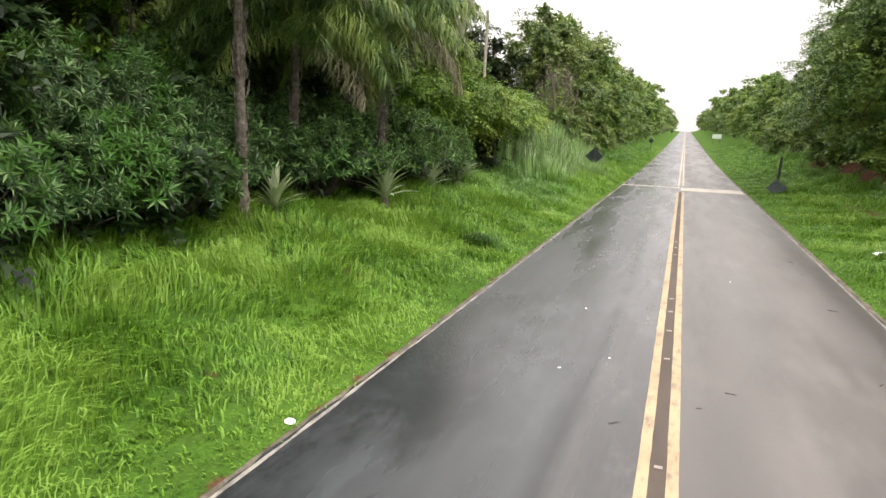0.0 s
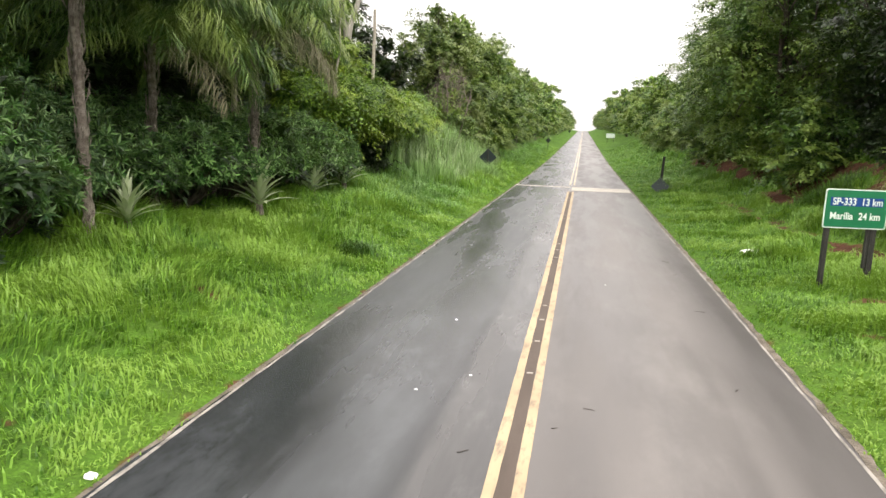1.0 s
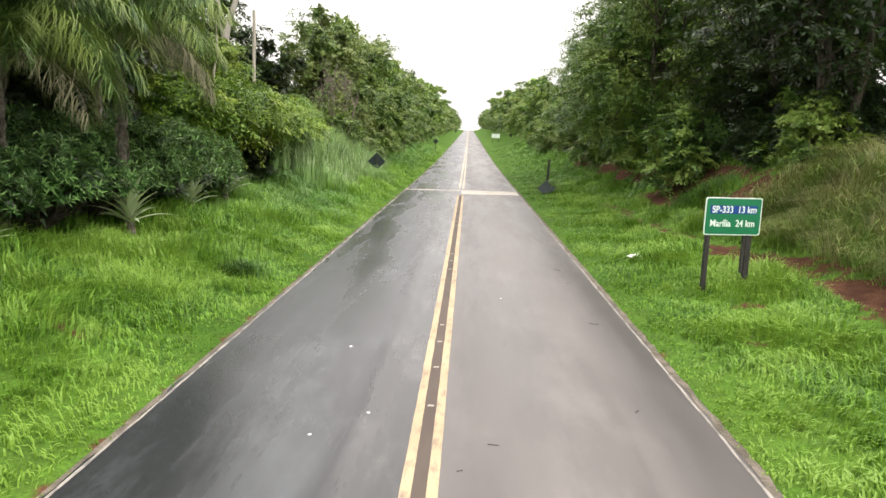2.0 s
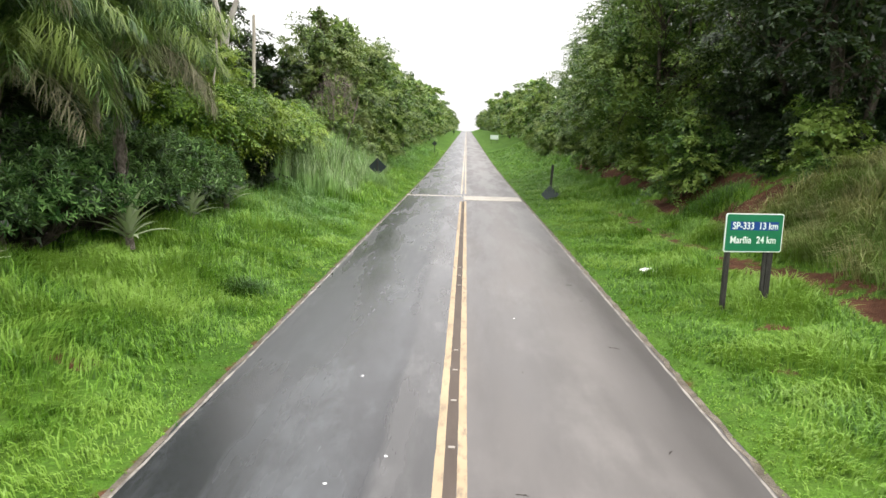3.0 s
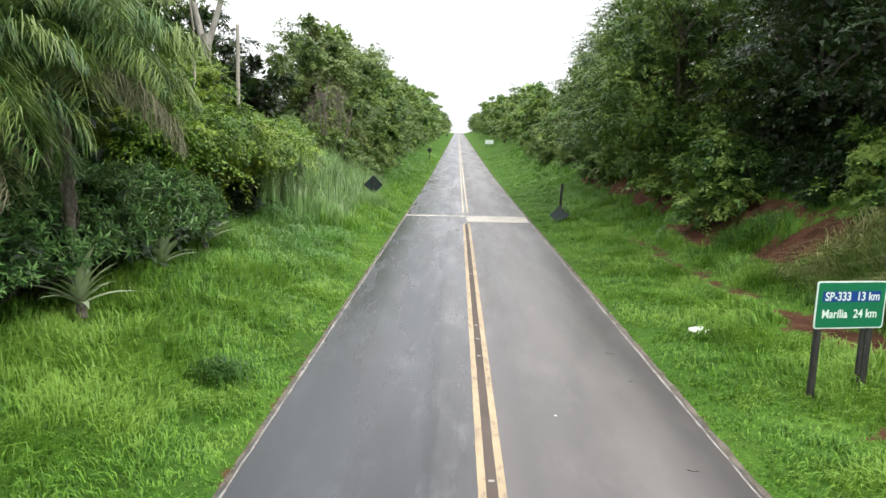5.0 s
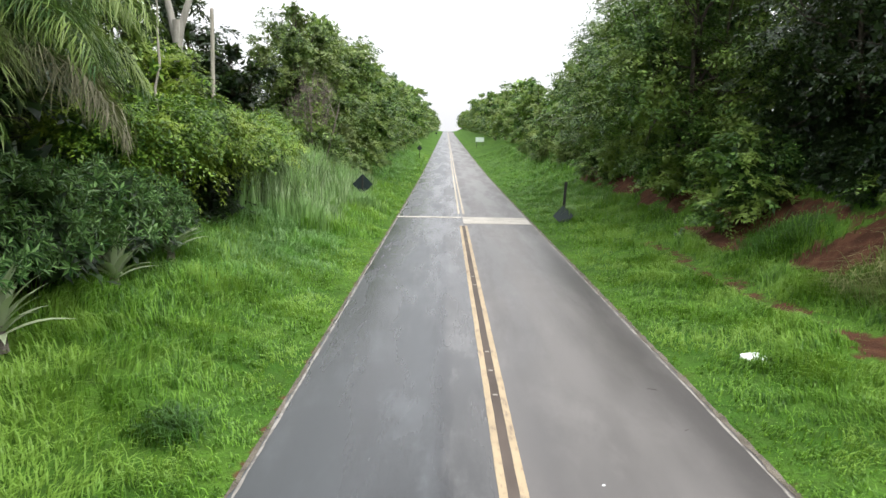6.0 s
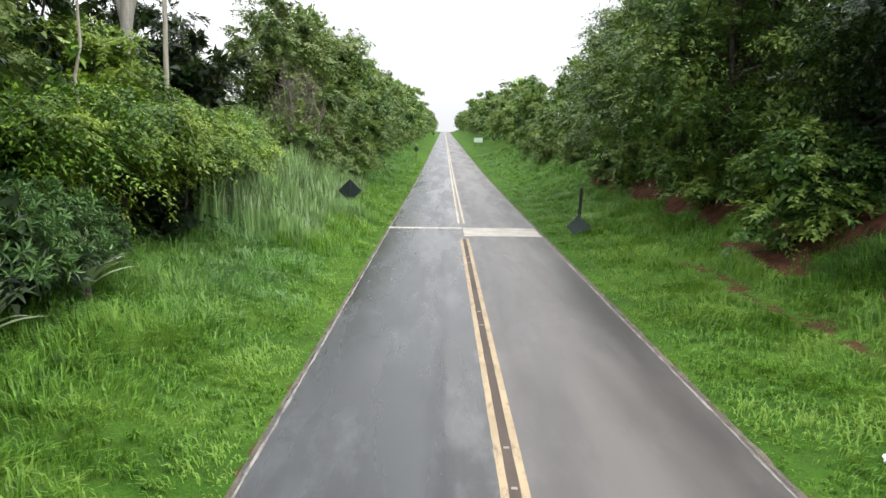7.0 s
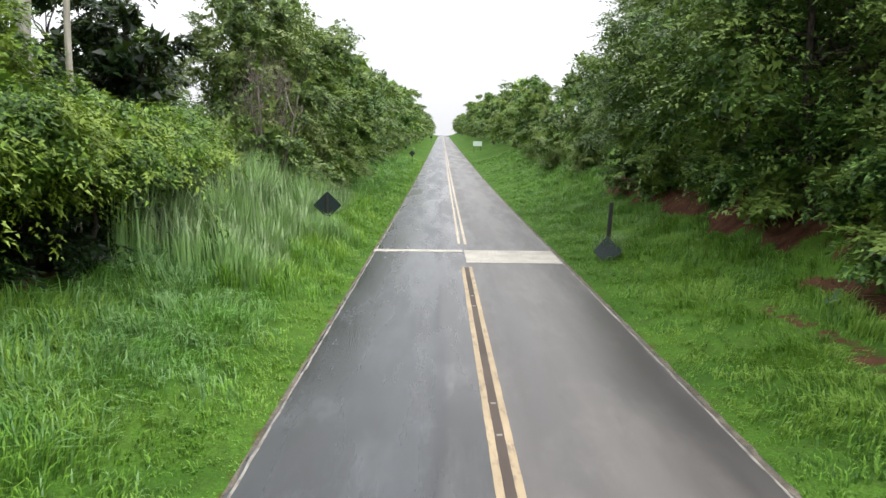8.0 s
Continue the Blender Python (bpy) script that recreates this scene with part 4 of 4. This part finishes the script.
brush = tree(77, 2.2, 2.6, 7.4, LEAF_L, BARK_GREY, 10, 170, 11, 0.2, 0.08, 0.5, 6, 0.16, lean=0.25, bare_twigs=90, twigs=9, label="tall shrub of bare grey-brown stems with few leaves", name="shrub", group="bare shrubs", category="shrub")
brush.matrix_basis = pose(-8.9, 50.8, float(land(-8.9, 50.8)))
copy_thing(brush, pose(-9.6, 54.2, float(land(-9.6, 54.2)), 0, 0, 120)).scale = (0.9, 0.9, 0.95)

# trees over the cut bank
bank_a = tree(81, 5.6, 0.7, 12.8, LEAF_R, BARK, 20, 3300, 13, 0.205, 0.09, 0.85, 2, 0.26, flat=0.22, droop=0.2, label="spreading tree with layered leafy boughs over the bank", group="bank trees")
bank_b = tree(82, 5.2, -0.3, 12.0, LEAF_R, BARK, 20, 3200, 13, 0.205, 0.09, 0.85, 3, 0.26, flat=0.22, droop=0.2, label="spreading multi-stemmed tree leaning over the bank", group="bank trees")
bank_a.matrix_basis = pose(11.0, 46.2, float(land(11.0, 46.2)))
bank_b.matrix_basis = pose(10.7, 39.8, float(land(10.7, 39.8)))
for k, x, y, a, s in ((1, 11.4, 53.0, 60, 1.0), (0, 11.8, 59.5, 260, 0.9)):
    copy_thing((bank_a, bank_b)[k], pose(x, y, float(land(x, y)), 0, 0, a)).scale = (s, s, s)
for k, x, y, a, s in ((1, 12.5, 61, 20, 0.95), (0, 13.2, 70, 80, 0.75), (3, 12.5, 80, 140, 0.85), (3, 13.5, 90, 230, 0.95), (2, 13.0, 101, 20, 0.7), (3, 12.0, 112, 300, 0.85), (3, 12.5, 124, 90, 1.0), (2, 12.5, 136, 200, 0.8)):
    copy_thing((edge_a, edge_b, mid_a, mid_b)[k], pose(x, y, float(land(x, y)), 0, 0, a)).scale = (s, s, s)
for x, y, a, s in ((10.0, 72, 20, 0.8), (9.5, 84, 90, 0.9), (9.8, 97, 150, 0.9)):
    copy_thing(low, pose(x, y, float(land(x, y)), 0, 0, a)).scale = (s, s, s)

# near-black leaves carry the shade below this high crown in their colour
bank_c = tree(84, 5.2, 1.5, 13.0, LEAF_DARK_AND_SHADE, BARK, 18, 2400, 13, 0.205, 0.09, 0.85, 4, 0.26, flat=0.22, droop=0.2, label="high-crowned tree with dark bare trunks and shade-coloured leaves on the bank", group="bank trees")
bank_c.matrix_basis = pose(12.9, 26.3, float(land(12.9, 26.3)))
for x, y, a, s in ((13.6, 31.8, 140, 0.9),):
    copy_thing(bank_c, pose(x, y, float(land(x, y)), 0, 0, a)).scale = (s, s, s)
skirt = tree(83, 2.3, -0.6, 3.0, LEAF_R, BARK, 9, 600, 13, 0.22, 0.1, 0.6, 2, 0.08, flat=0.25, label="leafy bush hanging over an earth bank", name="bush", group="bank bushes", category="bush")
skirt.matrix_basis = pose(10.4, 33.0, float(land(10.4, 33.0)))
for x, y, a, s in ((11.9, 26.0, 70, 0.75), (10.6, 37.2, 100, 0.95), (10.6, 41.0, 160, 1.05), (10.9, 46.5, 220, 1.1), (10.8, 53.0, 300, 1.1), (10.9, 59.0, 30, 1.1)):
    copy_thing(skirt, pose(x, y, float(land(x, y)), 0, 0, a)).scale = (s, s, s)
for x, y, a in ((15.2, 36.0, 50), (17.5, 41.0, 130), (17.0, 45.5, 240), (18.4, 37.2, 10), (22.0, 50, 200), (17, 57, 300)):
    copy_thing(wood_a, pose(x, y, float(land(x, y)), 0, 0, a))

# the long avenue up to the crest
far = [tree(91 + i, 4.4, 0.2, 10.8 + i, (LEAF_L, LEAF_R)[i], BARK, 12, 330, 7, 0.55, 0.3, 1.0, 1, 0.25, twigs=0, label="distant roadside tree with a full green crown", group="avenue trees") for i in range(2)]
rng = np.random.default_rng(9)
first = True
for side, x in ((-1, -10.6), (1, 12.0)):
    y = 145.0
    i = 0
    while y < 620:
        xx = x + rng.normal(0, 0.8)
        m = pose(xx, y, float(land(xx, y)) - 0.05, 0, 0, rng.uniform(0, 360))
        s = rng.uniform(0.7, 1.2)
        if i < 2 and side < 0:
            o = far[i]
            o.matrix_basis = m
        else:
            o = copy_thing(far[i % 2], m)
        o.scale = (s, s, s)
        y += rng.uniform(6.5, 10) * (1 if y < 300 else 1.6)
        i += 1


# ---- poles and pale trunk ----
def pole(x, y, h, r, label):
    rng = np.random.default_rng(3)
    V, F = tube(wander(rng, (0, 0, -0.3), (0.1, 0.05, h), 9, 0.015), np.linspace(r, r * 0.75, 9), 12)
    e = tagged(new("utility_pole"), label, "pole")
    e.matrix_basis = pose(x, y, float(land(x, y)))
    put("shaft", mesh_of("shaft", V, F, POLE_WOOD, True), e)
    bm = bmesh.new()
    bmesh.ops.create_cone(bm, cap_ends=True, segments=12, radius1=r * 0.8, radius2=r * 0.35, depth=0.06)
    bmesh.ops.translate(bm, verts=bm.verts[:], vec=(0.1, 0.05, h + 0.028))
    part("cap", bm, POLE_WOOD, e)


pole(-10.29, 36.2, 8.0, 0.1, "bare weathered wooden pole above the bushes")

rng = np.random.default_rng(77)
euc = tagged(new("tree"), "tall smooth pale-barked tree with forking bare limbs", "tree", "pale trees")
euc.matrix_basis = pose(-12.2, 37.5, float(land(-12.2, 37.5)))
trunk = wander(rng, (0, 0, -0.2), (0.1, 0.2, 7.6), 9, 0.05)
V, F = merge([tube(trunk, np.linspace(0.27, 0.19, 9), 10), tube(wander(rng, trunk[-2], (1.9, 0.5, 12.5), 7, 0.12), np.linspace(0.17, 0.05, 7), 8),
              tube(wander(rng, trunk[-2], (-0.9, 0.3, 14), 7, 0.12), np.linspace(0.16, 0.05, 7), 8), tube(wander(rng, (1.1, 0.35, 10.3), (4.4, 0.4, 10.6), 7, 0.16), np.linspace(0.06, 0.012, 7), 6), tube(wander(rng, (2.6, 0.38, 10.5), (3.9, 0.6, 9.4), 5, 0.1), np.linspace(0.03, 0.008, 5), 5), tube(wander(rng, (1.4, 0.4, 11.0), (3.4, 0.2, 12.2), 6, 0.14), np.linspace(0.06, 0.015, 6), 6)])
put("trunk", mesh_of("trunk", V, F, BARK_PALE, True), euc)
V, F = crown_leaves(rng, [(np.array(c), r) for c, r in (((1.9, 0.5, 13.2), 1.3), ((-1.1, 0.2, 14.2), 1.6), ((4.2, 0.4, 10.7), 0.5), ((0, 1.0, 13.5), 1.2))], 420, 14, 0.16, 0.035, 0.7)
put("crown", mesh_of("crown", V, F, LEAF_DARK_AND_SHADE), euc)


sap = tagged(new("sapling"), "thin bare-stemmed sapling with a few leaf sprays", "sapling")
sap.matrix_basis = pose(-9.7, 29.2, float(land(-9.7, 29.2)))
V, F = tube(wander(rng, (0, 0, -0.2), (0.15, 0.1, 8.6), 12, 0.05), np.linspace(0.06, 0.025, 12), 7)
put("trunk", mesh_of("trunk", V, F, POLE_WOOD, True), sap)
V, F = crown_leaves(rng, [(np.array(c), r) for c, r in (((0.1, 0, 5.2), 0.5), ((0, 0.1, 4.2), 0.4), ((0.1, 0.1, 8.6), 0.9))], 60, 14, 0.18, 0.05, 0.4)
put("crown", mesh_of("crown", V, F, LEAF_FERN), sap)

# ---- signs ----
def letters(text, size, material, parent, x, z, y, name="lettering", wide=1.0):
    cu = bpy.data.curves.new(name, "FONT")
    cu.body, cu.size, cu.align_x, cu.align_y, cu.extrude, cu.offset = text, size, "CENTER", "CENTER", 0.001, 0.004
    tmp = bpy.data.objects.new(name, cu)
    scene.collection.objects.link(tmp)
    me = bpy.data.meshes.new_from_object(tmp.evaluated_get(bpy.context.evaluated_depsgraph_get()))
    bpy.data.objects.remove(tmp)
    me.materials.clear()
    me.materials.append(material)
    return put(name, me, parent, "", Matrix.Translation((x, y, z)) @ Matrix.Rotation(radians(90), 4, "X") @ Matrix.Diagonal((wide, 1, 1, 1)))


def round_plate(w, h, r, y0, y1):
    """A flat panel with rounded corners, standing in xz."""
    bm = bmesh.new()
    pts = []
    for cx, cz, a0 in ((w / 2 - r, h / 2 - r, 0), (-w / 2 + r, h / 2 - r, 90), (-w / 2 + r, -h / 2 + r, 180), (w / 2 - r, -h / 2 + r, 270)):
        for k in range(5):
            a = radians(a0 + 22.5 * k)
            pts.append((cx + r * math.cos(a), cz + r * math.sin(a)))
    f = bm.faces.new([bm.verts.new((x, y0, z)) for x, z in pts])
    g = bmesh.ops.extrude_face_region(bm, geom=[f])
    bmesh.ops.translate(bm, verts=[v for v in g["geom"] if isinstance(v, bmesh.types.BMVert)], vec=(0, y1 - y0, 0))
    bmesh.ops.recalc_face_normals(bm, faces=bm.faces[:])
    return bm


sign = tagged(new("road_sign"), "green distance sign with white lettering on two dark posts", "road sign")
gz0 = float(land(6.045, 16.68))
sign.matrix_basis = pose(6.045, 16.68, gz0, 0, 0.5, 11)
zc = 1.833 - gz0
panel = part("panel", round_plate(1.31, 0.81, 0.05, 0.0, 0.02), SIGN_WHITE, sign)
panel.location.z = zc
face = part("sign_face", round_plate(1.265, 0.765, 0.035, -0.004, 0.001), SIGN_GREEN, panel, "green reflective sheet")
band = part("number_band", box_bm(-0.545, 0.545, -0.0075, -0.003, 0.055, 0.235), SIGN_BLUE, panel, "blue reflective strip")
letters("SP-333", 0.205, SIGN_WHITE, panel, -0.255, 0.142, -0.009, wide=0.86)
letters("13 km", 0.205, SIGN_WHITE, panel, 0.31, 0.142, -0.009, wide=0.86)
letters("Marília", 0.205, SIGN_WHITE, panel, -0.29, -0.155, -0.0055, wide=0.88)
letters("24 km", 0.205, SIGN_WHITE, panel, 0.29, -0.155, -0.0055, wide=0.88)
for x, w in ((-0.52, 0.10), (0.44, 0.13)):
    part("post", box_bm(x - w / 2, x + w / 2, 0.022, 0.11, -0.4, zc + 0.3, 0.012), POST_WOOD, sign)
part("brace", box_bm(0.30, 0.36, 0.024, 0.09, 0.35, zc - 0.3, 0.01), POST_WOOD, sign)


def diamond_sign(x, y, top, side, yaw, label, lean=0):
    e = tagged(new("warning_sign"), label, "road sign", "signs seen from behind")
    z = float(land(x, y))
    e.matrix_basis = pose(x, y, z, 0, lean, yaw)
    h = top - z
    p = part("panel", round_plate(side, side, 0.05, -0.012, 0.012), SIGN_BACK, e)
    p.matrix_basis = Matrix.Translation((0, 0, h - side * 0.707)) @ Matrix.Rotation(radians(45), 4, "Y")
    part("post", box_bm(-0.045, 0.045, -0.105, -0.015, -0.4, h - 0.12, 0.01), POST_WOOD, e)


diamond_sign(-5.5, 46.4, 2.17, 0.80, 4, "back of a dark diamond warning sign in tall grass")
diamond_sign(-5.0, 116.0, 2.75, 0.6, 0, "back of a small dark sign on the verge")
diamond_sign(-5.0, 290.0, 5.6, 0.8, 0, "back of a far dark sign on the verge")

stump = tagged(new("marker_post"), "dark post with a collapsed grey-green sheet at its foot", "post")
sz = float(land(4.95, 42.8))
stump.matrix_basis = pose(4.95, 42.8, sz, 0, 3, 0)
part("post", box_bm(-0.065, 0.065, -0.065, 0.065, -0.3, 2.15 - sz, 0.012), POST_WOOD, stump)
bm = round_plate(0.74, 0.74, 0.06, -0.01, 0.01)
p = part("fallen_panel", bm, TARP, stump, "dark grey-green fallen sign plate")
p.matrix_basis = Matrix.Translation((-0.03, -0.24, 0.30)) @ Matrix.Rotation(radians(-16), 4, "X") @ Matrix.Rotation(radians(40), 4, "Y")
rng = np.random.default_rng(15)
blades("grass_tussock", rng, rng.normal(5.1, 0.22, 240), rng.normal(43.1, 0.2, 240), rng.uniform(0.6, 1.2, 240), np.full(240, 0.025), REED, "pale spiky grass tussock round a post", 0.7)

board = tagged(new("road_sign"), "far white road sign on two posts", "road sign")
bz = float(land(6.6, 168))
board.matrix_basis = pose(6.6, 168, bz)
part("panel", round_plate(1.9, 1.0, 0.06, 0, 0.03), SIGN_WHITE, board).location.z = 1.6
for x in (-0.7, 0.7):
    part("post", box_bm(x - 0.05, x + 0.05, 0.032, 0.12, -0.3, 2.0, 0.01), POST_WOOD, board)

# ---- litter ----
def crumple(seed, x, y, w, d, h, label):
    rng = np.random.default_rng(seed)
    bm = bmesh.new()
    bmesh.ops.create_icosphere(bm, subdivisions=3, radius=1)
    for v in bm.verts:
        k = 1 + 0.35 * noise.noise(v.co * 2.3 + Vector((seed, 0, 0))) + 0.12 * noise.noise(v.co * 7)
        v.co = Vector((v.co.x * w * k, v.co.y * d * k, max(v.co.z, -0.5) * h * k))
    ob = part("plastic_bag", bm, LITTER)
    ob.location = (x, y, float(grade(y) if abs(x) < 3.4 else land(x, y)) + h * 0.5)
    tagged(ob, label, "litter", "litter on the verge")


crumple(1, 5.06, 20.8, 0.23, 0.24, 0.08, "crumpled white plastic bag lying in the grass")
crumple(2, -3.62, 6.0, 0.06, 0.05, 0.03, "small white scrap of litter by the road's edge")


def twig(seed, x, y, length, turn):
    """A broken twig with a side shoot, lying on the asphalt."""
    rng = np.random.default_rng(seed)
    a = wander(rng, (-length / 2, 0, 0.008), (length / 2, 0, 0.008), 6, 0.05 * length)
    a[:, 2] = 0.005
    b = np.array([a[3], a[3] + (0.12 * length, 0.1 * length, 0), a[3] + (0.2 * length, 0.22 * length, 0)])
    V, F = merge([tube(a, np.linspace(0.0045, 0.002, 6), 5), tube(b, [0.003, 0.0025, 0.0015], 5)])
    ob = tagged(put("twig", mesh_of("twig", V, F, BARK, True)), "small dark broken twig lying on the asphalt", "twig", "twigs on the road")
    ob.matrix_basis = pose(x, y, float(grade(y)), 0, 0, turn)


for i, (x, y, length, turn) in enumerate(((0.35, 8.2, 0.16, 20), (0.72, 8.84, 0.3, -12), (2.58, 10.0, 0.22, 50), (-0.52, 7.4, 0.3, 35), (2.77, 14.2, 0.4, -20), (1.03, 12.7, 0.14, 70), (2.74, 19.5, 0.4, -25), (2.77, 17.8, 0.2, 30))):
    twig(i, x, y, 0.45 * length, turn)
for i, (x, y) in enumerate(((-0.79, 9.61), (-1.36, 8.92), (-1.45, 12.28), (1.12, 16.04))):
    crumple(10 + i, x, y, 0.022, 0.018, 0.008, "tiny pale scrap of litter on the asphalt")
